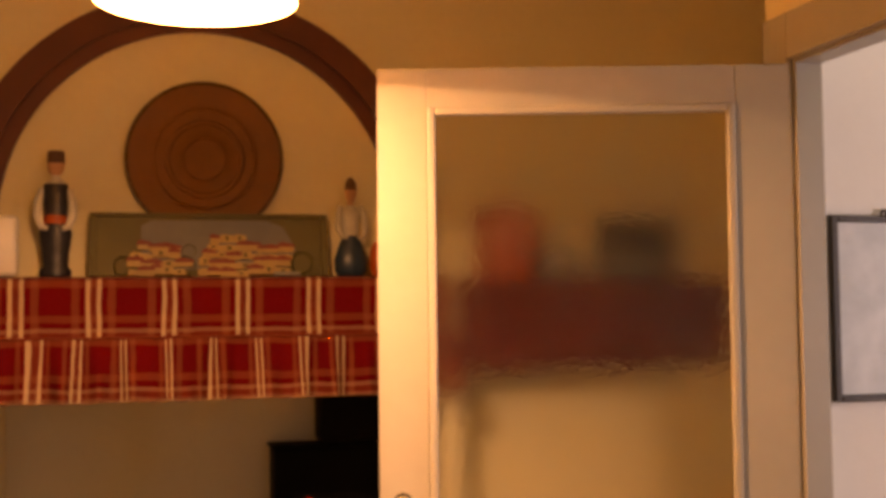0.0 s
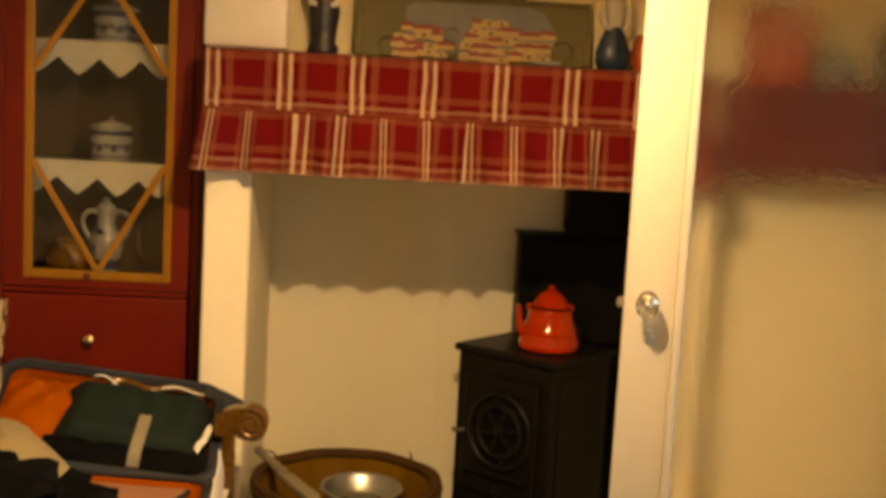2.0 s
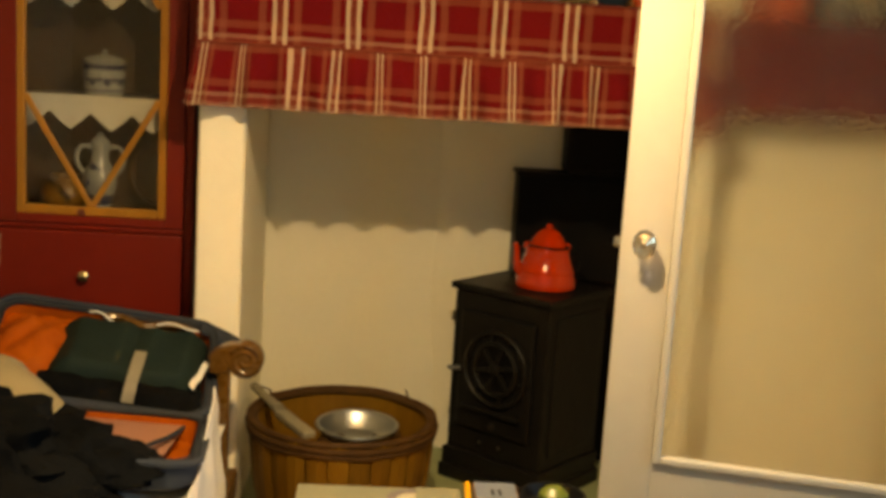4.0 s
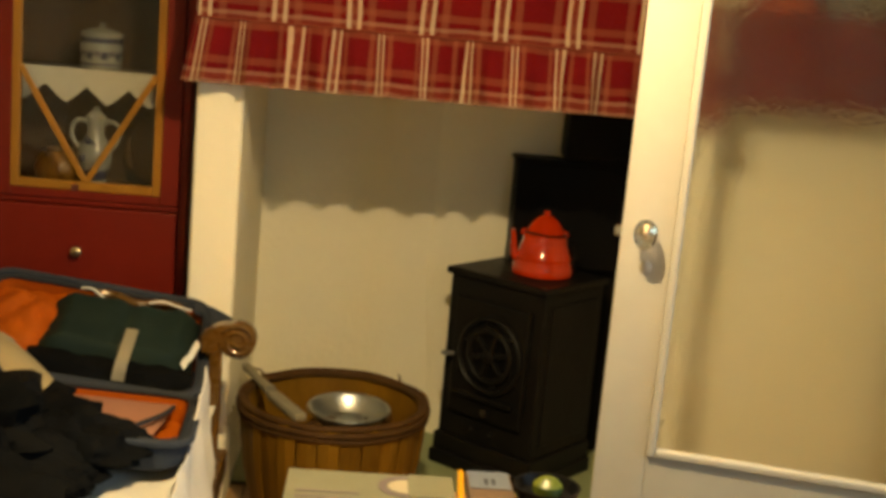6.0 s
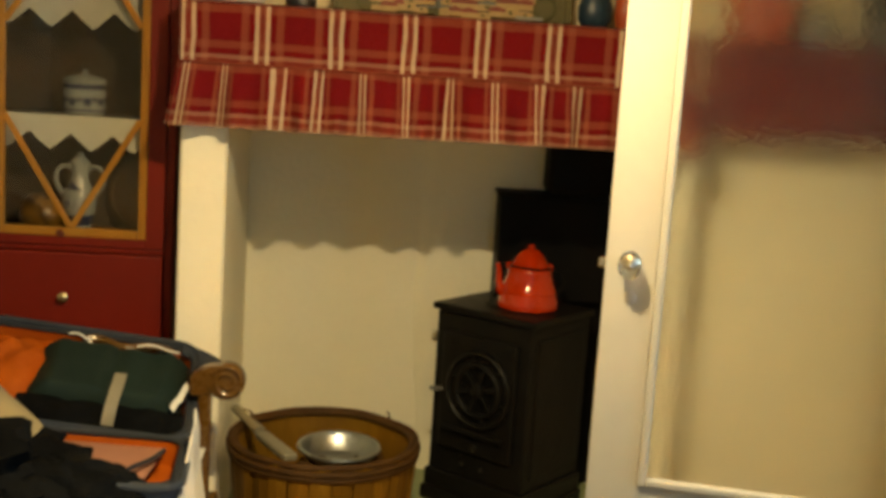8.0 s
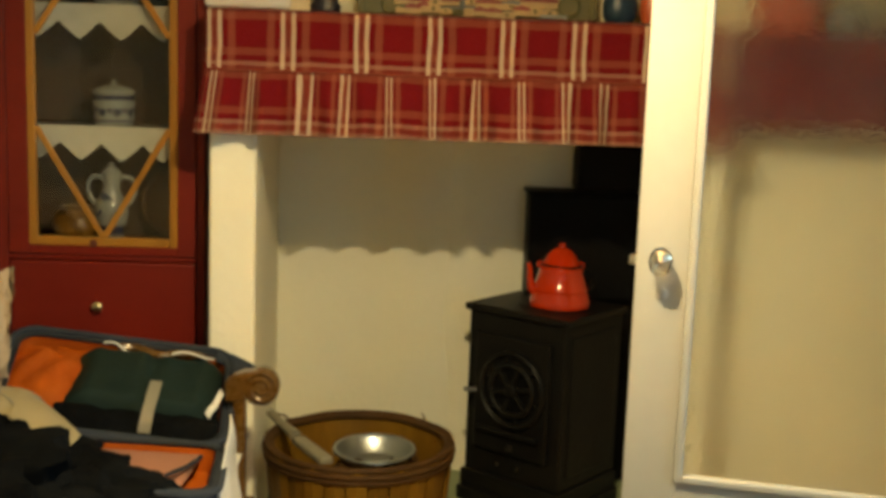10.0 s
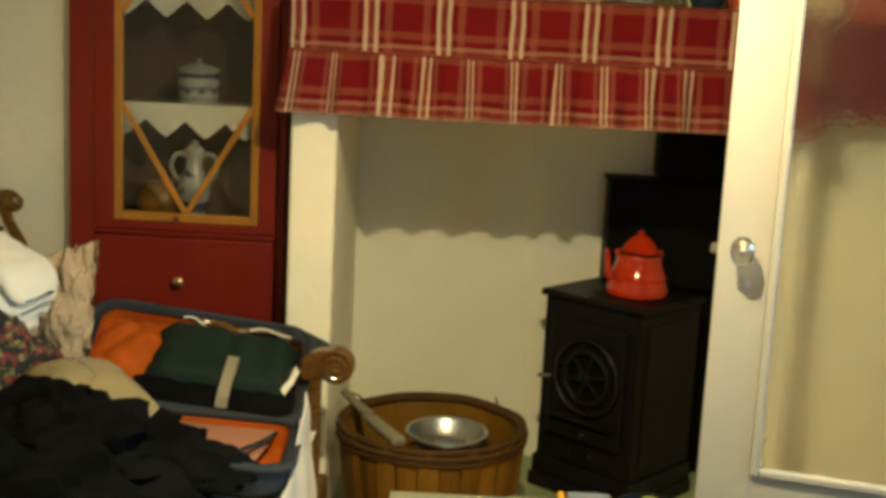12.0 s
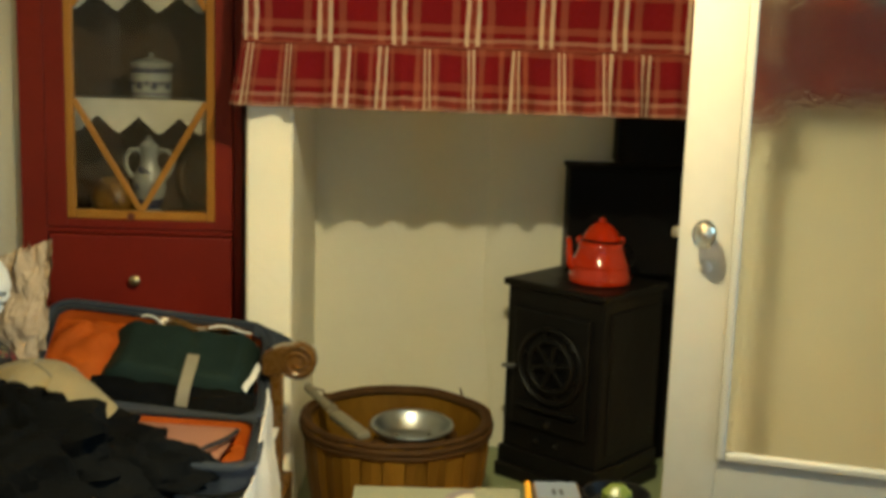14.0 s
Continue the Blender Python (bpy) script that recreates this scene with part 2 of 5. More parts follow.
MAUVE = surface("mauve_print", (0.055, 0.042, 0.045), (0.09, 0.068, 0.07), 0.6, 8, 50, 0.05, 0.001)
YELLOW = surface("yellow_pencil_paint", (0.36, 0.16, 0.004), (0.44, 0.21, 0.008), 0.35, 8, 50, 0.03, 0.001)
BLUE_CARD = surface("blue_grey_card", (0.05, 0.062, 0.085), (0.085, 0.10, 0.125), 0.6, 8, 50, 0.1, 0.001)
BROWN_CARD = surface("brown_card", (0.045, 0.024, 0.011), (0.08, 0.044, 0.02), 0.7, 8, 50, 0.1, 0.001)
LIME = surface("lime_green_glaze", (0.05, 0.066, 0.006), (0.08, 0.10, 0.01), 0.4, 8, 50, 0.1, 0.001)
RED_CLOTH = surface("plain_red_cloth", (0.105, 0.003, 0.0015), (0.150, 0.006, 0.002), 0.9, 8, 120, 0.3, 0.003)
CANISTER_RED = surface("red_tin", (0.34, 0.055, 0.02), (0.45, 0.09, 0.03), 0.35, 8, 50, 0.05, 0.001)
FROSTED = frosted("frosted_door_glass")
PANE = clear_glass("cabinet_pane", 0.0, (0.76, 0.73, 0.64))
KNOB_GLASS = clear_glass("cut_glass", 0.10, (1.0, 0.99, 0.96))
CHROME = surface("bright_metal", (0.75, 0.73, 0.68), (0.82, 0.80, 0.75), 0.15, 6, 40, 0.02, 0.0005, metal=1.0)
SHADE = shade_glass("cream_lamp_shade")
BULB = glow("lit_bulb", (1.0, 0.82, 0.55), 60)
PLAID = plaid("red_plaid_cloth", 0.208)

# flowered cloth: patches of pink, cream and green on black
FLORAL, fnt, fp = tree("flowered_cloth")
fv = fnt.nodes.new("ShaderNodeTexVoronoi")
fv.inputs["Scale"].default_value = 72
ftc = fnt.nodes.new("ShaderNodeTexCoord")
fwarp = noise_node(fnt, 30, 3)
fadd = fnt.nodes.new("ShaderNodeVectorMath")
fadd.operation = "MULTIPLY_ADD"
fadd.inputs[1].default_value = (0.03, 0.03, 0.03)
fnt.links.new(fwarp.outputs["Color"], fadd.inputs[0])
fnt.links.new(ftc.outputs["Object"], fadd.inputs[2])
fnt.links.new(fadd.outputs[0], fv.inputs["Vector"])
fr = fnt.nodes.new("ShaderNodeValToRGB")
fr.color_ramp.interpolation = "CONSTANT"
for i, (pos, c) in enumerate(((0.0, (0.008, 0.008, 0.01)), (0.46, (0.12, 0.020, 0.018)), (0.60, (0.17, 0.14, 0.055)), (0.74, (0.008, 0.008, 0.01)), (0.84, (0.07, 0.075, 0.02)))):
    e = fr.color_ramp.elements[i] if i < 2 else fr.color_ramp.elements.new(pos)
    e.position, e.color = pos, (*c, 1)
fsep = fnt.nodes.new("ShaderNodeSeparateColor")
fnt.links.new(fv.outputs["Color"], fsep.inputs[0])
fnt.links.new(fsep.outputs[0], fr.inputs[0])
fnt.links.new(fr.outputs[0], fp.inputs["Base Color"])
fp.inputs["Roughness"].default_value = 0.9

# ---- building helpers ----
ORIGIN = {}


def thing(name, at, label, category, group="", kind=""):
    ob = new(name)
    ob.location = at
    ob.empty_display_size = 0.05
    ORIGIN[ob] = Vector(at)
    return tagged(ob, label, category, group, kind)


def mesh_of(name, bm, mats, smooth=False):
    me = bpy.data.meshes.new(name)
    bmesh.ops.recalc_face_normals(bm, faces=bm.faces)
    bm.to_mesh(me)
    bm.free()
    for m in (mats if isinstance(mats, (list, tuple)) else [mats]):
        me.materials.append(m)
    if smooth:
        me.polygons.foreach_set("use_smooth", [True] * len(me.polygons))
        me.set_sharp_from_angle(angle=radians(40))
    return me


def part(name, bm, material, parent, label="", smooth=False):
    """One mesh, built in world places, under a thing or a part."""
    o = ORIGIN[parent]
    bm.transform(Matrix.Translation(-o))
    ob = new(name, mesh_of(name, bm, material, smooth))
    ob.parent = parent
    ORIGIN[ob] = o
    return tagged(ob, label)


def single(name, bm, material, at, label, category, group="", kind="", smooth=False):
    """A thing that is one mesh."""
    bm.transform(Matrix.Translation(-Vector(at)))
    ob = new(name, mesh_of(name, bm, material, smooth))
    ob.location = at
    ORIGIN[ob] = Vector(at)
    return tagged(ob, label, category, group, kind)


def box(x0, x1, y0, y1, z0, z1, bevel=0.0, bm=None, m=None, seg=2):
    tmp = bmesh.new()
    bmesh.ops.create_cube(tmp, size=1, matrix=Matrix.Translation(((x0 + x1) / 2, (y0 + y1) / 2, (z0 + z1) / 2)) @ Matrix.Diagonal((x1 - x0, y1 - y0, z1 - z0, 1)))
    if bevel:
        bmesh.ops.bevel(tmp, geom=tmp.edges[:], offset=bevel, segments=seg, profile=0.5, affect="EDGES")
    if m is not None:
        tmp.transform(m)
    return merge(bm, tmp)


def merge(bm, tmp):
    if bm is None:
        return tmp
    me = bpy.data.meshes.new("tmp")
    tmp.to_mesh(me)
    tmp.free()
    bm.from_mesh(me)
    bpy.data.meshes.remove(me)
    return bm


def lathe(profile, at=(0, 0, 0), m=None, segs=40, bm=None, closed=True):
    """Turns (radius, height) pairs about the z axis."""
    tmp = bmesh.new()
    rings = []
    for r, z in profile:
        if r < 1e-5:
            rings.append([tmp.verts.new((0, 0, z))])
        else:
            rings.append([tmp.verts.new((r * math.cos(2 * math.pi * i / segs), r * math.sin(2 * math.pi * i / segs), z)) for i in range(segs)])
    for a, b in zip(rings, rings[1:]):
        for i in range(segs):
            j = (i + 1) % segs
            if len(a) == 1 and len(b) == 1:
                continue
            if len(a) == 1:
                tmp.faces.new((a[0], b[i], b[j]))
            elif len(b) == 1:
                tmp.faces.new((a[i], a[j], b[0]))
            else:
                tmp.faces.new((a[i], a[j], b[j], b[i]))
    tmp.transform(Matrix.Translation(at) @ (m if m is not None else Matrix.Identity(4)))
    return merge(bm, tmp)


def tube(points, radii, segs=12, bm=None):
    """A round bar along points, with a radius at each (or one for all) and closed ends."""
    pts = [Vector(p) for p in points]
    if isinstance(radii, (int, float)):
        radii = [radii] * len(pts)
    tmp = bmesh.new()
    rings, side = [], None
    for i, p in enumerate(pts):
        d = (pts[min(i + 1, len(pts) - 1)] - pts[max(i - 1, 0)]).normalized()
        if side is None:
            side = d.orthogonal().normalized()
        side = (side - d * side.dot(d)).normalized()
        up = d.cross(side)
        rings.append([tmp.verts.new(p + (side * math.cos(2 * math.pi * k / segs) + up * math.sin(2 * math.pi * k / segs)) * radii[i]) for k in range(segs)])
    for a, b in zip(rings, rings[1:]):
        for k in range(segs):
            tmp.faces.new((a[k], a[(k + 1) % segs], b[(k + 1) % segs], b[k]))
    tmp.faces.new(rings[0][::-1])
    tmp.faces.new(rings[-1])
    return merge(bm, tmp)


def prism(outline, y0, y1, bm=None, m=None, bevel=0.0):
    """An outline in x and z, given depth from y0 to y1."""
    tmp = bmesh.new()
    f = tmp.faces.new([tmp.verts.new((x, y0, z)) for x, z in outline])
    ext = bmesh.ops.extrude_face_region(tmp, geom=[f])
    bmesh.ops.translate(tmp, vec=(0, y1 - y0, 0), verts=[v for v in ext["geom"] if isinstance(v, bmesh.types.BMVert)])
    if bevel:
        bmesh.ops.bevel(tmp, geom=tmp.edges[:], offset=bevel, segments=1, affect="EDGES")
    if m is not None:
        tmp.transform(m)
    return merge(bm, tmp)


def sheet(fn, nu, nv, thick=0.0, uv=None, bm=None):
    """A cloth or curved board: fn(u, v) for u and v from 0 to 1; uv(u, v) in metres."""
    tmp = bmesh.new()
    grid = [[tmp.verts.new(fn(i / nu, j / nv)) for j in range(nv + 1)] for i in range(nu + 1)]
    lay = tmp.loops.layers.uv.new("UVMap")
    for i in range(nu):
        for j in range(nv):
            f = tmp.faces.new((grid[i][j], grid[i + 1][j], grid[i + 1][j + 1], grid[i][j + 1]))
            if uv:
                for loop, (a, b) in zip(f.loops, ((i, j), (i + 1, j), (i + 1, j + 1), (i, j + 1))):
                    loop[lay].uv = uv(a / nu, b / nv)
    if thick:
        bmesh.ops.recalc_face_normals(tmp, faces=tmp.faces)
        bmesh.ops.solidify(tmp, geom=tmp.faces[:], thickness=thick)
    return merge(bm, tmp)


def heap(cx, cy, cz, rx, ry, rz, seed, bumps=0.25, freq=5.0, segs=40, flat=0.2, m=None, soft=1):
    """A crumpled heap of cloth: a dome with folds and a flattened foot."""
    tmp = bmesh.new()
    bmesh.ops.create_uvsphere(tmp, u_segments=segs, v_segments=segs // 2, radius=1)
    for v in tmp.verts:
        d = v.co.normalized()
        n = noise.fractal(d * freq * 0.5 + Vector((seed, seed * 1.7, 0)), 0.9, 2.2, 4)
        ridge = abs(noise.noise(d * freq + Vector((0, seed * 2.3, seed))))
        r = 1 + bumps * n - bumps * 0.7 * ridge
        z = d.z * r
        if z < -flat:
            z = -flat
        v.co = Vector((cx + rx * d.x * r, cy + ry * d.y * r, cz + rz * (z + flat)))
    for _ in range(soft):
        bmesh.ops.smooth_vert(tmp, verts=tmp.verts[:], factor=0.5, use_axis_x=True, use_axis_y=True, use_axis_z=True)
    if m is not None:
        tmp.transform(m)
    return tmp


# ---- the large structure ----
NORTH, BREAST, BACK, CEIL = 3.9, 3.57, 4.17, 2.8
# chimney breast: two jambs, the hearth's back and sides, and the mass above the opening
UP = Matrix(((1, 0, 0, 0), (0, 0, 1, 0), (0, 1, 0, 0), (0, 0, 0, 1)))
breast = thing("chimney_breast", (0.23, 3.8, 0), "cream plastered chimney breast with an open hearth", "chimney breast", kind="structure")
part("jamb_post", prism([(-0.496, 3.347), (-0.366, 3.347), (-0.374, BACK), (-0.512, BACK)], 0.0, 1.36, bmesh.new(), UP, 0.006), BRIGHT_PLASTER, breast, "plastered jamb, brighter light put into its pale colour")
part("jamb_post", prism([(0.915, 3.347), (0.972, 3.347), (0.972, BACK), (0.918, BACK)], 0.0, 1.36, bmesh.new(), UP, 0.006), BRIGHT_PLASTER, breast, "plastered jamb, brighter light put into its pale colour")
for x0, x1 in ((-0.495, -0.367), (0.916, 0.971)):
    part("jamb_head", box(x0, x1, 3.349, BREAST - 0.002, 1.3605, 1.566, 0.003), BRIGHT_PLASTER, breast, "plastered jamb, brighter light put into its pale colour")
part("hearth_back", box(-0.529, 0.99, BACK + 0.001, BACK + 0.13, 0.0, 1.36), BRIGHT_PLASTER, breast, "plastered back of the hearth, brighter light put into its pale colour")
def plaster_step(u, v):
    z = 0.012 + 1.345 * v
    edge = 0.232 + 0.020 * noise.noise(Vector((z * 2.3, 1, 4))) + 0.03 * max(0.0, 0.55 - z)
    x = (edge, edge + 0.018, edge + 0.044, edge + 0.10, 0.915)[round(u * 4)]
    return Vector((x, BACK - (0.0, 0.010, 0.018, 0.017, 0.016)[round(u * 4)] + 0.0015, z))


part("plaster_step", sheet(plaster_step, 4, 30), BRIGHT_PLASTER, breast, "thicker uneven plaster beside the stove", True)
part("side_wall", box(-0.529, -0.514, BREAST, BACK, 0.0, 1.36), PLASTER, breast)
part("side_wall", box(0.974, 0.99, BREAST, BACK, 0.0, 1.36), PLASTER, breast)
part("upper_wall", box(-0.529, 0.99, BREAST, BACK + 0.13, 1.361, CEIL), PLASTER, breast)
single("wall_north_3", box(-2.35, -1.192, 3.575, NORTH - 0.002, 0, CEIL), DIM_PLASTER, (-1.8, 3.6, 0), "plastered wall beside the cupboard, dimmer light put into its grey-cream colour", "wall", kind="structure")
single("wall_north_1", box(-2.35, -0.531, NORTH, NORTH + 0.3, 0, CEIL), PLASTER, (-1.4, NORTH, 0), "cream plastered wall beside the chimney", "wall", kind="structure")
single("wall_north_2", box(0.9902, 2.45, BREAST + 0.0004, NORTH + 0.3, 0, CEIL), PLASTER, (1.7, NORTH, 0), "cream plastered wall of the nook", "wall", kind="structure")
single("wall_west", box(-2.35, -2.2, -1.6, NORTH - 0.002, 0, CEIL), PLASTER, (-2.25, 1, 0), "cream plastered side wall", "wall", kind="structure")
single("wall_south", box(-2.35, 3.45, -1.75, -1.602, 0, CEIL), PLASTER, (0, -1.7, 0), "cream plastered wall", "wall", kind="structure")
single("wall_nook_east", box(2.3, 2.45, 2.082, BREAST, 0, CEIL), PLASTER, (2.37, 3, 0), "cream plastered wall of the nook", "wall", kind="structure")
# added thin pale panel, brightens the wall seen through the door's glass
single("wall_nook_dado", box(0.994, 2.296, BREAST - 0.006, BREAST, 0, 1.50, 0.002), BRIGHT_PLASTER, (1.6, 3.597, 0), "pale panel added to brighten the lower wall of the nook", "wall", kind="structure")
# thin partition with the doorway (y 1.13 to 1.965), and its return wall, where the hall picture hangs
WX0, WX1, JAMB, HEAD = 1.262, 1.312, 1.968, 1.985
bm = box(WX0, WX1, -1.6, -1.25, 0, CEIL)
# leaves an opening beside the camera for the added window
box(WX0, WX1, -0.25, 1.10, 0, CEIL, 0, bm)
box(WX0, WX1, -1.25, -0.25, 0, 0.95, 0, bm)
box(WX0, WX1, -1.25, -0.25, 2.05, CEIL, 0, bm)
box(WX0, WX1, 1.10, JAMB + 0.03, HEAD + 0.03, CEIL, 0, bm)
box(WX0, WX1, JAMB + 0.03, 2.08, 0, CEIL, 0, bm)
single("wall_partition", bm, PLASTER, (1.29, 0.5, 0), "thin cream partition wall with a doorway and an added window opening", "wall", kind="structure")
single("wall_hall_north", box(WX1 + 0.002, 2.45, 2.01, 2.08, 0, CEIL), HALL_PAINT, (1.9, 2.04, 0), "white painted hall wall", "wall", kind="structure")
bm = box(3.3, 3.45, -1.6, -0.05, 0, CEIL)
box(3.3, 3.45, 1.05, 2.0, 0, CEIL, 0, bm)
box(3.3, 3.45, -0.05, 1.05, 0, 1.0, 0, bm)
box(3.3, 3.45, -0.05, 1.05, 2.0, CEIL, 0, bm)
single("wall_hall_east", bm, HALL_PAINT, (3.37, 0, 0), "white painted hall wall with a window opening", "wall", kind="structure")
single("wall_hall_corner", box(2.452, 3.45, 2.002, 2.08, 0, CEIL), HALL_PAINT, (3, 2.04, 0), "white painted hall wall", "wall", kind="structure")
single("ceiling", box(-2.35, 3.45, -1.75, 4.3, CEIL + 0.002, CEIL + 0.1), PLASTER, (0, 1, CEIL), "cream plastered ceiling", "ceiling", kind="structure")
single("hearth_slab", box(-0.372, 0.913, 3.60, BACK - 0.002, 0.0, 0.012, 0.003), HEARTH, (0.23, 3.9, 0), "green painted hearth slab under the stove", "hearth", kind="structure")

# window of the hall
win = thing("window_1", (3.37, 0.5, 1.0), "white framed hall window", "window", kind="structure")
for a, b, c, d in ((-0.05, 1.05, 1.0, 1.06), (-0.05, 1.05, 1.94, 2.0), (-0.05, 0.01, 1.06, 1.94), (0.99, 1.05, 1.06, 1.94), (0.48, 0.52, 1.06, 1.94)):
    part("window_frame", box(3.34, 3.40, a, b, c, d, 0.004), GLOSS_WHITE, win)

# unseen window, added round the cool fill lamp
win2 = thing("added_window", (1.287, -0.75, 0.95), "unseen white framed window added to hold the cool fill lamp", "window", kind="structure")
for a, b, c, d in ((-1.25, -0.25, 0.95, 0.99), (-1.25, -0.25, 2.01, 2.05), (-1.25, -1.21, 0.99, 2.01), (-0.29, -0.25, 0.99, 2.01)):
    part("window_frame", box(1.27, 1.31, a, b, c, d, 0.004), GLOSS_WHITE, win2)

# ---- doorway and door ----
dw = thing("door_frame", (WX0, JAMB, 0), "cream gloss painted door frame with flat architrave", "door frame", kind="structure")
part("jamb", box(WX0 - 0.004, WX1 + 0.004, JAMB, JAMB + 0.03, 0, HEAD + 0.03, 0.002), GLOSS_WHITE, dw)
part("jamb", box(WX0 - 0.004, WX1 + 0.004, 1.10, 1.13, 0, HEAD + 0.03, 0.002), GLOSS_WHITE, dw)
part("head", box(WX0 - 0.004, WX1 + 0.004, 1.13, JAMB, HEAD, HEAD + 0.03, 0.002), GLOSS_WHITE, dw)
part("architrave", box(WX0 - 0.020, WX0 - 0.004, JAMB + 0.01, JAMB + 0.095, 0, HEAD + 0.1, 0.004), GLOSS_WHITE, dw)
part("architrave", box(WX0 - 0.020, WX0 - 0.004, 1.02, 1.118, 0, HEAD + 0.1, 0.004), GLOSS_WHITE, dw)
part("architrave", box(WX0 - 0.020, WX0 - 0.004, 1.12, JAMB + 0.008, HEAD + 0.008, HEAD + 0.1, 0.004), GLOSS_WHITE, dw)

# door leaf: local x from the free edge (0) to the hinge (W), y 0 is the face to the room
DA, DW, DH = Vector((0.478, 2.20)), 0.807, 1.985
ang = math.degrees(math.atan2(1.972 - DA.y, 1.262 - DA.x))
DM = pose(DA.x, DA.y, 0, 0, 0, ang)
door = thing("door_1", (DA.x, DA.y, 0.0), "cream gloss door with a tall frosted glass panel, standing open", "door", kind="structure")
GL, GR, GB, GT = 0.104, 0.690, 0.712, 1.902
part("stile", box(0, GL - 0.006, 0, 0.04, 0.008, DH, 0.003, None, DM), GLOSS_WHITE, door)
part("stile", box(GR + 0.006, DW, 0, 0.04, 0.008, DH, 0.003, None, DM), GLOSS_WHITE, door)
part("rail", box(GL - 0.006, GR + 0.006, 0.0005, 0.0395, GT + 0.006, DH, 0.002, None, DM), GLOSS_WHITE, door)
part("rail", box(GL - 0.006, GR + 0.006, 0.0005, 0.0395, 0.48, GB - 0.006, 0.002, None, DM), GLOSS_WHITE, door)
part("rail", box(GL - 0.006, GR + 0.006, 0.0005, 0.0395, 0.008, 0.22, 0.002, None, DM), GLOSS_WHITE, door)
part("panel", box(GL - 0.006, GR + 0.006, 0.012, 0.028, 0.22, 0.48, 0.0, None, DM), GLOSS_WHITE, door)
for x0, x1, z0, z1 in ((GL - 0.006, GL + 0.010, GB - 0.006, GT + 0.006), (GR - 0.010, GR + 0.006, GB - 0.006, GT + 0.006), (GL + 0.010, GR - 0.010, GT - 0.010, GT + 0.006), (GL + 0.010, GR - 0.010, GB - 0.006, GB + 0.010)):
    part("glazing_bead", box(x0, x1, -0.007, 0.016, z0, z1, 0.004, None, DM), GLOSS_WHITE, door)
pane = part("glass_pane", box(GL, GR, 0.018, 0.022, GB, GT, 0, None, DM), FROSTED, door, "frosted glass pane with faint relief")
pane.visible_shadow = False
KN = DM @ Matrix.Translation((0.047, 0, 1.14)) @ Matrix.Rotation(radians(90), 4, "X") @ Matrix.Diagonal((0.84, 1.06, 0.72, 1))
handle = part("door_knob", lathe([(0.0, 0.0), (0.019, 0.0), (0.019, 0.004), (0.010, 0.007), (0.009, 0.016)], (0, 0, 0), KN, 24), CHROME, door, "glass door knob on a bright metal stem", True)
part("knob", lathe([(0.0, 0.012), (0.013, 0.013), (0.023, 0.021), (0.027, 0.032), (0.026, 0.042), (0.019, 0.051), (0.010, 0.055), (0.0, 0.056)], (0, 0, 0), KN, 12), KNOB_GLASS, handle, "clear cut glass knob")
part("knob_core", lathe([(0.0, 0.014), (0.006, 0.015), (0.007, 0.026), (0.004, 0.031), (0.0, 0.032)], (0, 0, 0), KN, 16), CHROME, handle, "bright stem end inside the glass", True)
KN2 = DM @ Matrix.Translation((0.052, 0, 1.075)) @ Matrix.Rotation(radians(90), 4, "X")
part("escutcheon", lathe([(0.0, 0.0), (0.012, 0.0), (0.012, 0.002), (0.009, 0.004), (0.0, 0.004)], (0, 0, 0), KN2, 20), GLOSS_WHITE, door, "", True)
part("latch", box(-0.014, 0.0, 0.012, 0.028, 1.125, 1.145, 0.003, None, DM), CHROME, door)
for hz in (0.25, 1.05, 1.75):
    part("hinge", tube([DM @ Vector((DW + 0.003, 0.006, hz)), DM @ Vector((DW + 0.003, 0.006, hz + 0.075))], 0.004, 10), GLOSS_WHITE, door)

# ---- arch over the mantel ----
AC, AZ = 0.232, 1.78


def arch_board(r0, r1, y0, y1, z0):
    out = [(AC + r1 * math.cos(a), AZ + r1 * math.sin(a)) for a in [math.pi * i / 48 for i in range(49)]]
    inn = [(AC + r0 * math.cos(a), AZ + r0 * math.sin(a)) for a in [math.pi * i / 48 for i in range(49)]][::-1]
    tmp = bmesh.new()
    o = [(AC + r1, z0)] + out + [(AC - r1, z0)]
    i = ([(AC - r0, z0)] + inn + [(AC + r0, z0)])[::-1]
    rows = [[tmp.verts.new((x, y, z)) for x, z in line] for line in (o, i) for y in (y0, y1)]
    for a, b in ((rows[0], rows[1]), (rows[1], rows[3]), (rows[3], rows[2]), (rows[2], rows[0])):
        for k in range(len(a) - 1):
            tmp.faces.new((a[k], a[k + 1], b[k + 1], b[k]))
    tmp.faces.new([rows[0][0], rows[1][0], rows[3][0], rows[2][0]])
    tmp.faces.new([rows[0][-1], rows[1][-1], rows[3][-1], rows[2][-1]])
    return tmp


arch = thing("arch_moulding", (AC, BREAST, 1.6), "dark brown painted wooden arch moulding on the chimney breast", "arch moulding", kind="structure")
part("outer_band", arch_board(0.655, 0.708, BREAST - 0.020, BREAST - 0.0015, 1.605), ARCH_BROWN, arch)
part("middle_band", arch_board(0.625, 0.655, BREAST - 0.032, BREAST - 0.0015, 1.605), ARCH_BROWN, arch)
part("inner_band", arch_board(0.582, 0.625, BREAST - 0.014, BREAST - 0.0015, 1.605), ARCH_BROWN, arch)

# ---- mantel shelf and its cloth ----
MZ = 1.618
single("mantel_shelf", box(-0.482, 0.922, 3.305, BREAST - 0.002, MZ - 0.05, MZ - 0.004, 0.004), ARCH_BROWN, (0.23, 3.5, MZ), "dark brown wooden mantel shelf", "mantel shelf", kind="structure")
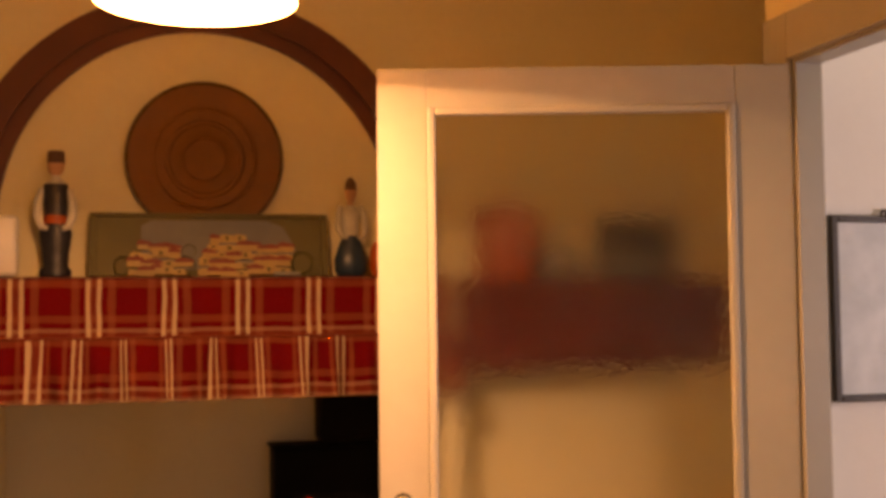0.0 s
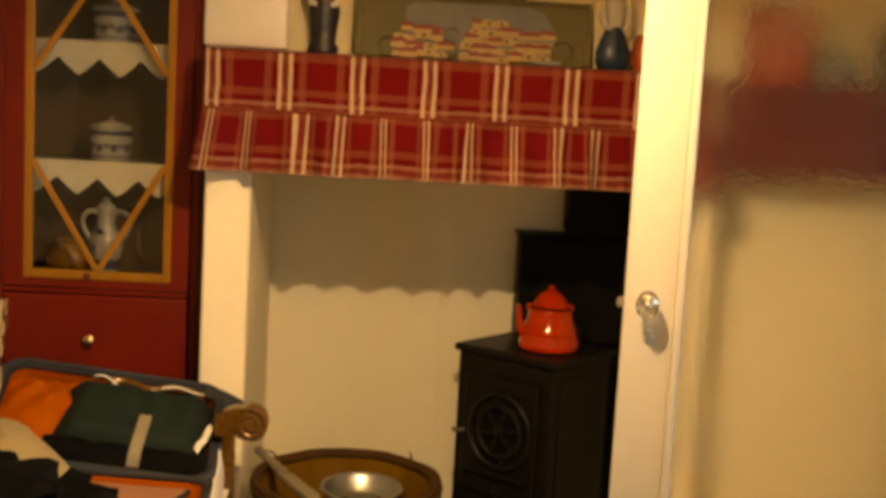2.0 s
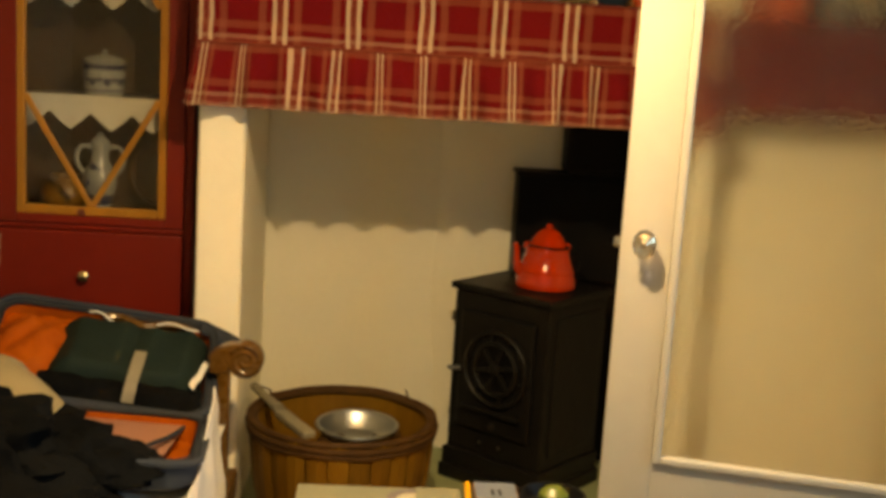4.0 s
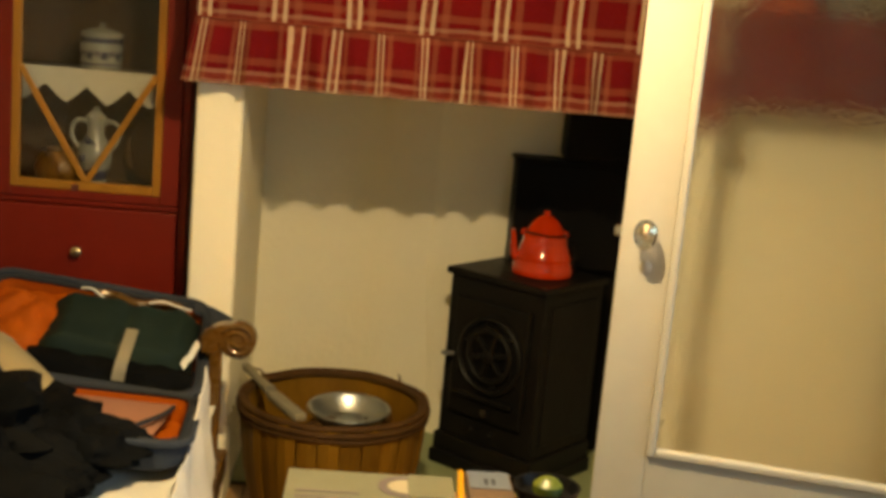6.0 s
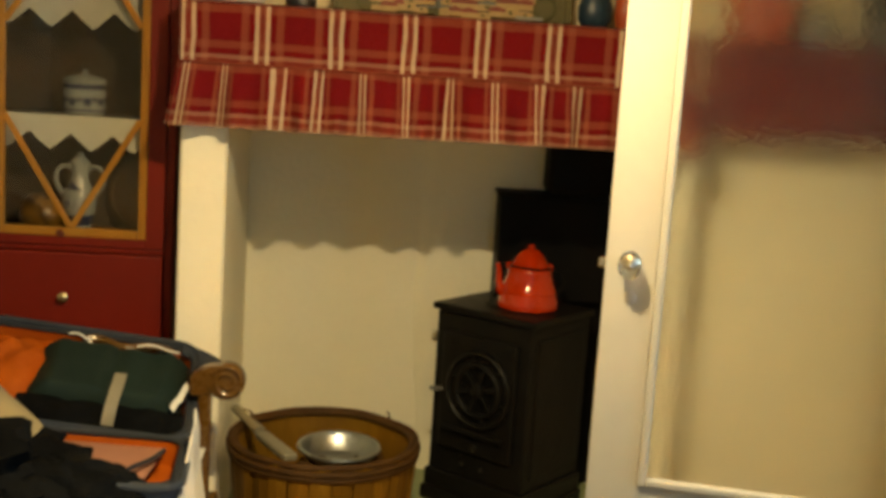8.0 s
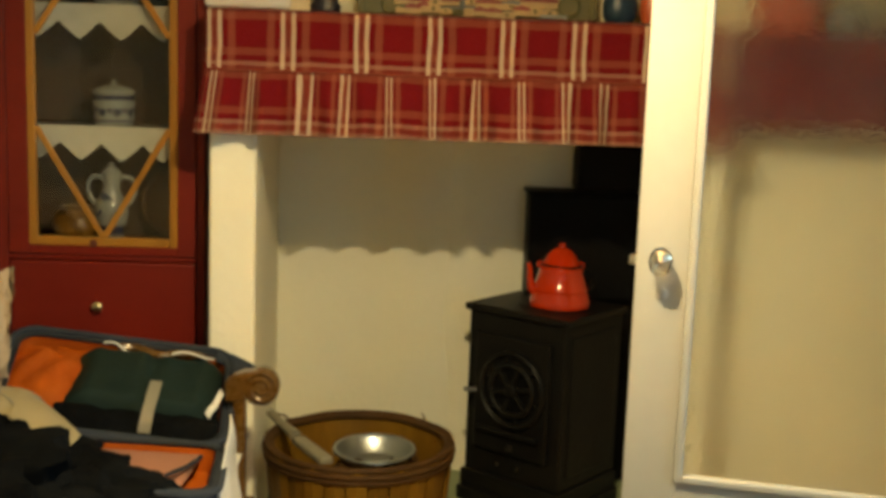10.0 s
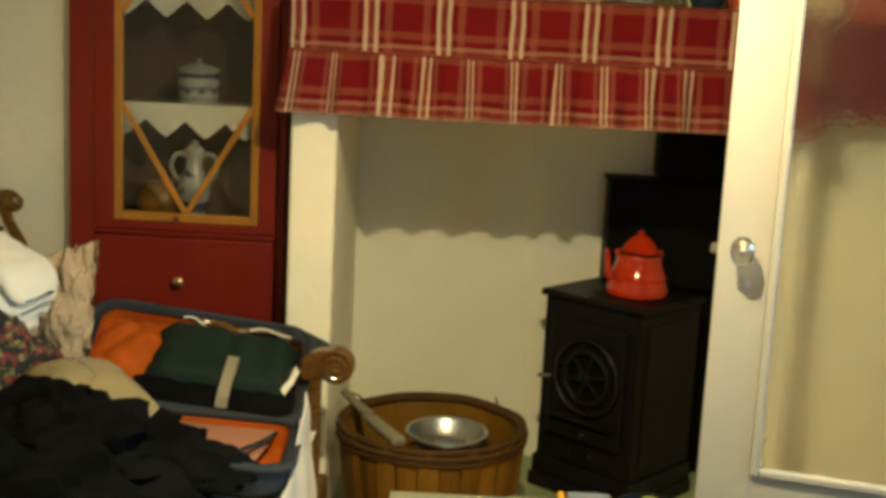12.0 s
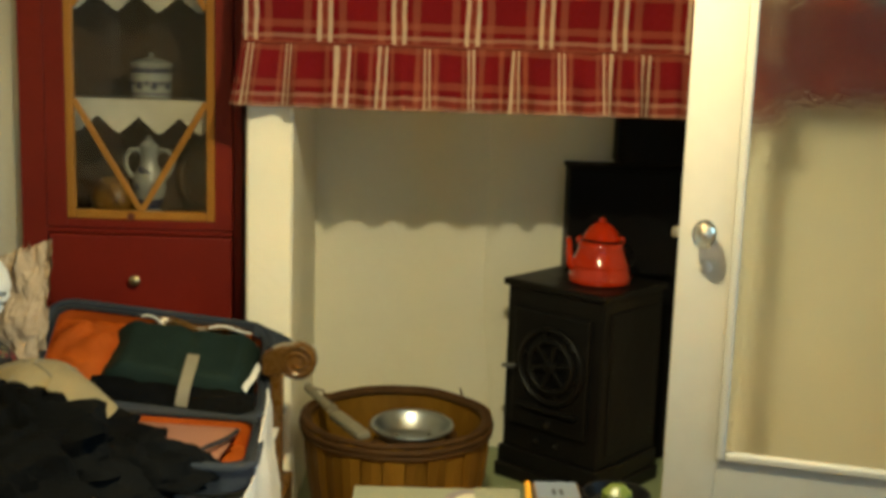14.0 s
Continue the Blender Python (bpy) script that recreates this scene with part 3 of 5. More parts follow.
cl = thing("mantel_cloth", (0.23, 3.42, MZ), "red plaid mantel cloth with a gathered ruffle hem", "mantel cloth")
MX0, MX1, SEAM, HEM = -0.515, 0.975, 1.443, 1.268


FORE = 0.962


def fore(p, k=1.0):
    """Brings the cloth's hanging front forward to the shelf's edge, in step with the shelf's depth."""
    f = 1 + (FORE - 1) * k
    return Vector((p.x * f, p.y * f, 1.5 + (p.z - 1.5) * f))


def cloth_top(u, v):
    x = MX0 + (MX1 - MX0) * u
    L = v * 0.31
    back = 0.13
    if L < back:
        return fore(Vector((x, BREAST - 0.004 - L, MZ + 0.002)), L / back)
    z = MZ + 0.002 - (L - back) * (MZ - SEAM) / (0.31 - back)
    wob = 0.004 * noise.noise(Vector((x * 6, z * 7, 0)))
    return fore(Vector((x, BREAST - 0.004 - back - 0.006 - wob, z)))


def plaid_u(x):
    return x - 0.128


part("drape", sheet(cloth_top, 150, 20, 0.003, lambda u, v: (plaid_u(MX0 + (MX1 - MX0) * u), (1 - v) * 0.31 - 0.008)), PLAID, cl, "", True)


def ruffle(u, v):
    x = MX0 + (MX1 - MX0) * u
    ph = x * 2 * math.pi / 0.095 + 3.0 * noise.noise(Vector((x * 5, 0, 4)))
    amp = (0.005 + 0.025 * v) * (0.75 + 0.7 * noise.noise(Vector((x * 9, 3, 1))))
    sag = 0.0018 * math.sin(ph) * v + 0.004 * noise.noise(Vector((x * 4, 9, 0)))
    flare = 0.028 * v * (2 * u - 1)
    y = 3.432 - 0.004 - 0.03 * v - amp * math.sin(ph)
    return fore(Vector((x + flare * abs(2 * u - 1) ** 3 + 0.006 * math.cos(ph) * v, y, SEAM + 0.006 - (SEAM - HEM + 0.006) * v + sag)))


def ruffle_uv(u, v):
    x = MX0 + (MX1 - MX0) * u
    ph = x * 2 * math.pi / 0.095 + 3.0 * noise.noise(Vector((x * 5, 0, 4)))
    gather = 0.05 * noise.noise(Vector((x * 7, 5, 2))) + 0.011 * math.sin(ph) * (1 - 0.5 * v)
    return (plaid_u(x) * 1.65 + gather, (1 - v) * 0.185 - 0.02 + 0.004 * noise.noise(Vector((x * 12, 1, 7))))


part("ruffle", sheet(ruffle, 260, 14, 0.0025, ruffle_uv), PLAID, cl, "gathered ruffle", True)


def side_drape(x, s):
    def fn(u, v):
        y = BREAST - 0.006 - u * 0.132
        z = MZ - v * (MZ - HEM)
        return fore(Vector((x + s * (0.004 + 0.03 * max(0, v - 0.5) * 2 + 0.008 * math.sin(u * 9) * v), y - 0.02 * v * u, z)), u)
    return fn


for x, s in ((MX0, -1), (MX1, 1)):
    part("side_drape", sheet(side_drape(x, s), 16, 16, 0.003, lambda u, v: (0.05 + u * 0.132, (1 - v) * 0.35 - 0.02)), PLAID, cl, "", True)
part("seam", tube([fore(Vector((MX0 + (MX1 - MX0) * i / 60, 3.42, SEAM + 0.004 + 0.002 * math.sin(i * 1.7)))) for i in range(61)], 0.004, 6), PLAID, cl)

# ---- things on the mantel ----
tray = thing("wooden_tray", (0.235, 3.55, 1.79), "round carved brown wooden tray standing against the wall", "tray")
TM = Matrix.Rotation(radians(90), 4, "X")
part("disc", lathe([(0.0, 0.012), (0.060, 0.012), (0.064, 0.017), (0.070, 0.012), (0.10, 0.012), (0.106, 0.018), (0.114, 0.018), (0.12, 0.012), (0.145, 0.0125), (0.149, 0.016), (0.155, 0.0125), (0.165, 0.013), (0.185, 0.017), (0.205, 0.021), (0.228, 0.022), (0.230, 0.018), (0.20, 0.002), (0.0, 0.0)], (0.235, BREAST - 0.004, 1.976), TM, 64), WOOD_TRAY, tray, "", True)
part("rim_band", lathe([(0.222, 0.020), (0.226, 0.025), (0.234, 0.024), (0.2345, 0.018), (0.228, 0.014)], (0.235, BREAST - 0.004, 1.976), TM, 64), WALNUT, tray, "", True)

PM = Matrix.Translation((0.25, 3.475, MZ + 0.004)) @ Matrix.Rotation(radians(-8), 4, "X")
pic = thing("relief_picture", (0.25, 3.475, MZ + 0.004), "long olive framed relief picture of cream cottages with red roofs", "picture")
part("board", box(-0.345, 0.345, 0.004, 0.016, 0, 0.186, 0.003, None, PM), OLIVE, pic)
part("painted_sky", prism([(-0.20, 0.02), (0.22, 0.02), (0.25, 0.08), (0.21, 0.15), (0.16, 0.168), (-0.17, 0.166), (-0.20, 0.15)], 0.0015, 0.0042, None, PM), SKYBLUE, pic)
for x0, x1, z0, z1 in ((-0.345, 0.345, 0.176, 0.188), (-0.347, -0.325, 0.0, 0.176), (0.325, 0.347, 0.0, 0.176)):
    part("frame_bar", box(x0, x1, -0.006, 0.010, z0, z1, 0.003, None, PM), OLIVE, pic)
random.seed(4)
for x0, x1, rows in ((-0.245, -0.075, (0.9, 0.95, 0.85, 0.6)), (-0.04, 0.235, (1.0, 0.98, 0.9, 0.8, 0.3))):
    for k, share in enumerate(rows):
        z = 0.005 + 0.024 * k
        half = (x1 - x0) / 2 * share
        mid = (x0 + x1) / 2 - (0.06 if share == 0.3 else 0.0)
        x = mid - half
        while x < mid + half - 0.012:
            w = random.uniform(0.022, 0.05) * (1.5 if k % 2 else 1.0)
            h = random.uniform(0.011, 0.019)
            zz, front = z + random.uniform(-0.005, 0.005), -0.010 + 0.0018 * k + random.uniform(-0.0012, 0.0012)
            slant = random.uniform(0.2, 0.8)
            cottage = part("cottage", prism([(x, zz - 0.003), (x + w, zz - 0.003), (x + w, zz + h), (x + w * slant, zz + h + 0.004), (x, zz + h)], front, 0.002, None, PM, 0.0012), CREAM_RELIEF, pic)
            if random.random() < (0.85 if k % 2 else 0.4):
                part("roof", prism([(x - 0.002, zz + h - 0.003), (x + w + 0.002, zz + h - 0.003), (x + w + 0.001, zz + h + 0.004), (x + w * slant, zz + h + 0.011), (x - 0.001, zz + h + 0.005)], front - 0.003, 0.0025, None, PM), ROOF_RED, cottage, "red painted roof")
            elif w > 0.03:
                part("window", box(x + w * 0.4, x + w * 0.6, front - 0.0012, front + 0.001, zz + 0.003, zz + h - 0.002, 0, None, PM), BUSH, cottage)
            x += w * random.uniform(0.8, 1.0)
for cx, cz, r in ((-0.075, 0.03, 0.03), (-0.065, 0.075, 0.02), (0.0, 0.035, 0.024), (-0.25, 0.03, 0.03), (0.265, 0.04, 0.035), (0.13, 0.02, 0.02)):
    part("bush", lathe([(0, -0.006), (r * 0.7, -0.005), (r, 0.0), (r, 0.006)], (0, 0, 0), PM @ Matrix.Translation((cx, 0, cz)) @ Matrix.Rotation(radians(90), 4, "X"), 10), BUSH, pic)
part("nameplate", box(0.18, 0.26, -0.012, 0.0, 0.0, 0.012, 0.002, None, PM), CHINA, pic)

router = thing("white_box", (-0.39, 3.49, MZ), "white plastic box with rounded corners on the mantel", "box")
part("body", box(-0.532, -0.286, 3.468, 3.512, MZ + 0.003, MZ + 0.178, 0.016, None, None, 3), PLASTIC, router, "", True)
part("mark", box(-0.45, -0.40, 3.4668, 3.4685, MZ + 0.155, MZ + 0.159), STRAP, router)


def doll(cx, cy, h, skirt, mats, label):
    """A plain painted figurine in one mesh."""
    tmp = bmesh.new()
    z0 = MZ + 0.004
    s = h / 0.36
    if skirt:
        prof = [(0.0, 0), (0.052, 0), (0.066, 0.02), (0.068, 0.06), (0.05, 0.105), (0.030, 0.145), (0.034, 0.18), (0.040, 0.215), (0.036, 0.24), (0.014, 0.255), (0.012, 0.268), (0.022, 0.285), (0.025, 0.31), (0.021, 0.335), (0.010, 0.352), (0, 0.356)]
    else:
        prof = [(0.0, 0), (0.046, 0), (0.050, 0.015), (0.038, 0.03), (0.042, 0.07), (0.050, 0.12), (0.046, 0.15), (0.034, 0.175), (0.037, 0.20), (0.042, 0.24), (0.036, 0.265), (0.014, 0.28), (0.012, 0.29), (0.024, 0.303), (0.027, 0.325), (0.026, 0.35), (0.024, 0.36), (0, 0.361)]
    lathe([(r * s * 0.9, z * s) for r, z in prof], (cx, cy, z0), Matrix.Diagonal((1, 0.72, 1, 1)), 28, tmp)
    for f in tmp.faces:
        z = (f.calc_center_median().z - z0) / s
        if skirt:
            f.material_index = 0 if z < 0.15 else 1 if z < 0.255 else 2 if z < 0.315 else 3
        else:
            f.material_index = 0 if z < 0.155 else 4 if z < 0.18 else 0 if z < 0.268 else 1 if z < 0.285 else 2 if z < 0.335 else 3
    n0 = len(tmp.faces)
    for sx in (-1, 1):
        pts = [(cx + sx * 0.036 * s, cy - 0.004, z0 + 0.25 * s), (cx + sx * 0.046 * s, cy - 0.012, z0 + 0.215 * s), (cx + sx * 0.047 * s, cy - 0.020, z0 + 0.17 * s), (cx + sx * 0.036 * s, cy - 0.034, z0 + 0.14 * s), (cx + sx * 0.02 * s, cy - 0.038, z0 + 0.135 * s)]
        tube(pts, [0.010 * s, 0.0125 * s, 0.013 * s, 0.010 * s, 0.007 * s], 10, tmp)
    tmp.faces.ensure_lookup_table()
    for f in tmp.faces[n0:]:
        f.material_index = 1
    return single("figurine", tmp, mats, (cx, cy, z0), label, "figurine", "figurines on the mantel", smooth=True)


doll(-0.187, 3.495, 0.36, False, [NAVY, WHITE_CLOTH, SKIN, HAIR, CANISTER_RED], "painted figurine in navy vest, white sleeves and red sash")
doll(0.667, 3.495, 0.305, True, [TEAL, LACE, SKIN, HAIR], "painted figurine in a wide teal skirt")
small = thing("red_ornament", (0.755, 3.50, MZ), "small red ornament beside the figurine", "ornament")
part("body", lathe([(0.0, 0), (0.022, 0), (0.03, 0.03), (0.028, 0.08), (0.016, 0.105), (0, 0.11)], (0.755, 3.50, MZ + 0.004), None, 20), CANISTER_RED, small, "", True)

# ---- cabinet ----
CY = 3.53
cab = thing("corner_cupboard", (-0.86, 3.7, 0), "dark red painted cupboard with a pine-framed glass door", "cupboard")
CL, CR = -1.187, -0.536
part("side_panel", box(CL, CL + 0.022, CY + 0.022, 3.86, 0.0, 1.93, 0.002), CAB_RED, cab)
part("side_panel", box(CR - 0.022, CR, CY + 0.022, 3.86, 0.0, 1.93, 0.002), CAB_RED, cab)
part("back_panel", box(CL + 0.022, CR - 0.022, 3.845, 3.86, 0.0, 1.93), CAB_DARK, cab)
part("face_frame", box(CL, -1.112, CY, CY + 0.0215, 0.0, 1.93, 0.003), CAB_RED, cab)
part("face_frame", box(-0.560, CR, CY, CY + 0.0215, 0.0, 1.93, 0.003), CAB_RED, cab)
part("face_frame", box(-1.112, -0.560, CY, CY + 0.0215, 1.885, 1.93, 0.003), CAB_RED, cab)
part("face_frame", box(-1.112, -0.560, CY, CY + 0.0215, 0.868, 0.882, 0.002), CAB_RED, cab)
for i, (dx, dz) in enumerate(((0.02, 0.0), (0.04, 0.02), (0.055, 0.04))):
    part("cornice", box(CL - dx, CR + dx, CY - dx, 3.86, 1.93 + dz + 0.0005, 1.95 + dz, 0.004), CAB_RED, cab)
cd = part("door", box(-1.110, -1.050, CY - 0.006, CY + 0.018, 0.885, 1.882, 0.003), CAB_RED, cab, "red door with a glazed pine frame")
box_parts = ((-0.615, -0.562, 0.885, 1.882), (-1.050, -0.615, 0.885, 0.912), (-1.050, -0.615, 1.845, 1.882))
for x0, x1, z0, z1 in box_parts:
    part("door_rail", box(x0, x1, CY - 0.006, CY + 0.018, z0, z1, 0.003), CAB_RED, cd)
for x0, x1, z0, z1 in ((-1.050, -1.026, 0.912, 1.845), (-0.639, -0.615, 0.912, 1.845), (-1.026, -0.639, 0.912, 0.938), (-1.026, -0.639, 1.82, 1.845)):
    part("pine_frame", box(x0, x1, CY - 0.010, CY + 0.014, z0, z1, 0.004), PINE, cd, "orange pine glazing frame")
for (xa, za), (xb, zb) in (((-1.026, 1.262), (-0.835, 0.940)), ((-0.640, 1.262), (-0.830, 0.940)), ((-1.026, 1.53), (-0.835, 1.82)), ((-0.640, 1.53), (-0.830, 1.82))):
    dx, dz = xb - xa, zb - za
    ln = math.hypot(dx, dz)
    mm = Matrix.Translation((xa, CY - 0.004, za)) @ Matrix.Rotation(-math.atan2(dz, dx), 4, "Y")
    part("glazing_bar", box(0.0, ln, -0.004, 0.006, -0.009, 0.009, 0.003, None, mm), PINE, cd, "slanting pine glazing bar")
gp = part("glass_pane", box(-1.03, -0.635, CY + 0.006, CY + 0.009, 0.93, 1.83), PANE, cd)
gp.visible_shadow = False
part("keyhole_plate", lathe([(0, 0), (0.012, 0), (0.010, 0.004), (0, 0.005)], (-0.862, CY - 0.010, 0.921), Matrix.Rotation(radians(90), 4, "X"), 14), ARCH_BROWN, cd)
dr = part("drawer", box(-1.108, -0.564, CY - 0.008, CY + 0.018, 0.60, 0.864, 0.006), CAB_RED, cab)
part("drawer_knob", lathe([(0, 0), (0.011, 0), (0.007, 0.006), (0.007, 0.012), (0.015, 0.018), (0.016, 0.025), (0.010, 0.031), (0, 0.032)], (-0.848, CY - 0.008, 0.732), Matrix.Rotation(radians(90), 4, "X"), 20), BRASS, dr, "small round metal knob", True)
part("lower_front", box(-1.108, -0.564, CY - 0.004, CY + 0.018, 0.06, 0.592, 0.005), CAB_RED, cab)
part("top_panel", box(CL + 0.022, CR - 0.022, CY + 0.022, 3.845, 1.89, 1.93), CAB_DARK, cab)
part("bottom_panel", box(CL + 0.022, CR - 0.022, CY + 0.022, 3.845, 0.875, 0.90), CAB_DARK, cab)


def lace_edge(zt, drop):
    tmp = bmesh.new()
    x0, x1, y = -1.105, -0.562, CY + 0.046
    w, first = 0.121, -1.091        # one tooth; its tip lies in the middle
    line = []
    n = 100
    for k in range(n + 1):
        x = x0 + (x1 - x0) * k / n
        f = abs(((x - first) / w) % 1.0 - 0.5) * 2
        d = 0.50 + 0.50 * (1 - f ** 1.15) + 0.025 * math.sin(k * 2.1)
        line.append((x, zt - drop * d + 0.004 * noise.noise(Vector((x * 9, zt, 0)))))
    prism([(x0, zt)] + line + [(x1, zt)], y, y + 0.002, tmp)
    return tmp


for zt in (1.262, 1.618):
    sh = part("shelf", box(CL + 0.022, CR - 0.022, CY + 0.05, 3.845, zt - 0.018, zt - 0.001, 0.002), CAB_DARK, cab)
    part("lace_edging", lace_edge(zt + 0.003, 0.102), LACE, sh, "ivory lace edging with pointed scallops")

# china in the cupboard
jug = thing("china_vase", (-0.834, 3.64, 0.90), "white and blue two-handled china vase in the cupboard", "vase")
part("body", lathe([(0, 0), (0.042, 0), (0.046, 0.012), (0.034, 0.03), (0.044, 0.060), (0.052, 0.095), (0.047, 0.13), (0.026, 0.165), (0.024, 0.20), (0.030, 0.215), (0.027, 0.225), (0.012, 0.236), (0.010, 0.248), (0, 0.252)], (-0.834, 3.64, 0.902), None, 32), CHINA, jug, "", True)
part("blue_band", lathe([(0.0350, 0.030), (0.0405, 0.045), (0.0440, 0.056), (0.0455, 0.061)], (-0.834, 3.64, 0.902), None, 32), CHINA_BLUE, jug, "", True)
part("blue_patch", lathe([(0, 0), (0.014, 0), (0.018, 0.004), (0, 0.006)], (-0.834, 3.604, 1.032), Matrix.Rotation(radians(90), 4, "X"), 12), CHINA_BLUE, jug)
for dx, dz in ((-0.022, -0.028), (0.022, -0.030), (0.0, -0.044), (-0.012, 0.030)):
    part("blue_patch", lathe([(0, 0), (0.009, 0), (0.011, 0.004), (0, 0.006)], (-0.834 + dx, 3.598, 1.026 + dz * 0.9), Matrix.Rotation(radians(90), 4, "X"), 9), CHINA_BLUE, jug)
for s in (-1, 1):
    part("handle", tube([(-0.834 + s * a, 3.64, 0.902 + b) for a, b in ((0.046, 0.120), (0.062, 0.138), (0.072, 0.162), (0.070, 0.188), (0.055, 0.206), (0.034, 0.207), (0.024, 0.196))], 0.0075, 10), CHINA, jug, "", True)


def lidded_bowl(cx, cz, r, h):
    b = thing("sugar_bowl", (cx, 3.66, cz), "white and blue lidded china bowl in the cupboard", "bowl", "lidded bowls in the cupboard")
    body = part("body", lathe([(0, 0), (r * 0.84, 0), (r * 0.97, 0.008), (r, h * 0.35), (r, h * 0.68), (r * 0.9, h * 0.70)], (cx, 3.66, cz), None, 32), CHINA, b, "", True)
    part("lid", lathe([(r * 1.02, h * 0.70), (r * 1.05, h * 0.72), (r * 1.04, h * 0.76), (r * 0.8, h * 0.83), (r * 0.2, h * 0.87), (r * 0.11, h * 0.90), (r * 0.2, h * 0.96), (0, h)], (cx, 3.66, cz), None, 32), CHINA, b, "", True)
    part("blue_band", lathe([(r * 1.003, h * 0.56), (r * 1.010, h * 0.58), (r * 1.010, h * 0.64), (r * 1.003, h * 0.66)], (cx, 3.66, cz), None, 32), CHINA_BLUE, b, "", True)
    part("blue_line", lathe([(r * 0.972, h * 0.10), (r * 0.985, h * 0.12), (r * 0.990, h * 0.14)], (cx, 3.66, cz), None, 32), CHINA_BLUE, b, "", True)
    for k in range(9):
        a = radians(-170 + 20 * k)
        big = k % 2
        part("blue_flower", lathe([(0, 0), (r * (0.21 if big else 0.13), 0), (r * (0.17 if big else 0.10), 0.002), (0, 0.003)], (0, 0, 0), Matrix.Translation((cx + r * 1.004 * math.cos(a), 3.66 + r * 1.004 * math.sin(a), cz + h * (0.30 if big else 0.35))) @ Matrix.Rotation(a, 4, "Z") @ Matrix.Rotation(radians(90), 4, "Y"), 7), CHINA_BLUE, b)
    return b


lidded_bowl(-0.829, 1.262, 0.063, 0.142)
lidded_bowl(-0.82, 1.618, 0.068, 0.14)

# brown ware added in the cupboard's foot for warm reflections in its glass
AMBER = surface("amber_glazed_ware", (0.10, 0.045, 0.006), (0.20, 0.095, 0.012), 0.3, 8, 40, 0.1, 0.001, coat=0.4)
pot = thing("reflection_pot", (-0.955, 3.70, 0.90), "squat amber-brown pot added for a warm reflection in the cupboard glass", "pot")
part("body", lathe([(0, 0), (0.045, 0), (0.068, 0.02), (0.075, 0.05), (0.062, 0.085), (0.045, 0.10), (0.048, 0.108), (0.040, 0.108), (0.036, 0.098), (0, 0.09)], (-0.955, 3.70, 0.901), None, 28), AMBER, pot, "", True)
plate = thing("reflection_plate", (-0.66, 3.78, 0.90), "leaning brown plate added for a warm reflection in the cupboard glass", "plate")
PLM = Matrix.Translation((-0.668, 3.815, 1.012)) @ Matrix.Rotation(radians(78), 4, "X")
part("disc", lathe([(0, 0), (0.07, 0), (0.108, 0.012), (0.111, 0.015), (0.107, 0.016), (0.07, 0.005), (0, 0.005)], (0, 0, 0), PLM, 36), AMBER, plate, "", True)
part("rim_line", lathe([(0.098, 0.0135), (0.103, 0.0155), (0.105, 0.017), (0.100, 0.0155)], (0, 0, 0), PLM, 36), CAB_DARK, plate, "", True)

# ---- stove, flue, kettle ----
SA = -42
SM = pose(0.552, 3.885, 0.012, 0, 0, SA)
stove = thing("wood_stove", (0.552, 3.885, 0.012), "black cast-iron wood stove with a wheel pattern on its front", "stove")
SW, SD, SH = 0.205, 0.185, 0.69
part("base", box(-SW - 0.004, SW + 0.004, -SD - 0.008, SD, 0.0, 0.05, 0.008, None, SM), STOVE_IRON, stove)
part("plinth", box(-SW + 0.004, SW - 0.004, -SD + 0.002, SD - 0.004, 0.05, 0.11, 0.006, None, SM), STOVE_IRON, stove)
part("body", box(-SW + 0.014, SW - 0.014, -SD + 0.014, SD - 0.008, 0.11, SH - 0.028, 0.006, None, SM), STOVE_IRON, stove)
part("top_plate", box(-SW, SW, -SD, SD, SH - 0.028, SH - 0.004, 0.007, None, SM), STOVE_IRON, stove)
part("top_ring", lathe([(0.0, 0), (0.095, 0.0), (0.095, 0.003), (0.0, 0.0035)], (0, 0, 0), SM @ Matrix.Translation((-0.0, 0.0, SH - 0.0045)), 40), STOVE_IRON, stove)
sdoor = part("stove_door", box(-0.150, 0.150, -SD - 0.004, -SD + 0.015, 0.20, 0.60, 0.008, None, SM), STOVE_IRON, stove)
FM = SM @ Matrix.Translation((0.012, -SD - 0.004, 0.425)) @ Matrix.Rotation(radians(90), 4, "X")
# flat black disc paints in the dark of the gaps between spokes
part("vent_recess", lathe([(0, 0.0005), (0.080, 0.0005), (0.080, 0.0015), (0, 0.0015)], (0, 0, 0), FM, 40), IRON, sdoor, "flat black disc in place of the shade in the openings")
part("wheel_rim", lathe([(0.114, 0), (0.114, 0.012), (0.121, 0.018), (0.130, 0.012), (0.130, 0)], (0, 0, 0), FM, 40), STOVE_IRON, sdoor, "", True)
part("wheel_rim", lathe([(0.074, 0), (0.074, 0.014), (0.083, 0.020), (0.094, 0.014), (0.094, 0)], (0, 0, 0), FM, 40), STOVE_IRON, sdoor, "", True)
part("hub", lathe([(0, 0), (0.026, 0), (0.023, 0.020), (0.012, 0.026), (0.0, 0.027)], (0, 0, 0), FM, 20), STOVE_IRON, sdoor, "", True)
for k in range(6):
    a = radians(60 * k + 12)
    part("spoke", box(0.016, 0.080, -0.0085, 0.0085, 0.0, 0.017, 0.004, None, FM @ Matrix.Rotation(a, 4, "Z")), STOVE_IRON, sdoor)
    part("boss", lathe([(0, 0), (0.009, 0), (0.008, 0.012), (0, 0.016)], (0, 0, 0), FM @ Matrix.Rotation(a + radians(30), 4, "Z") @ Matrix.Translation((0.104, 0, 0)), 10), STOVE_IRON, sdoor, "", True)
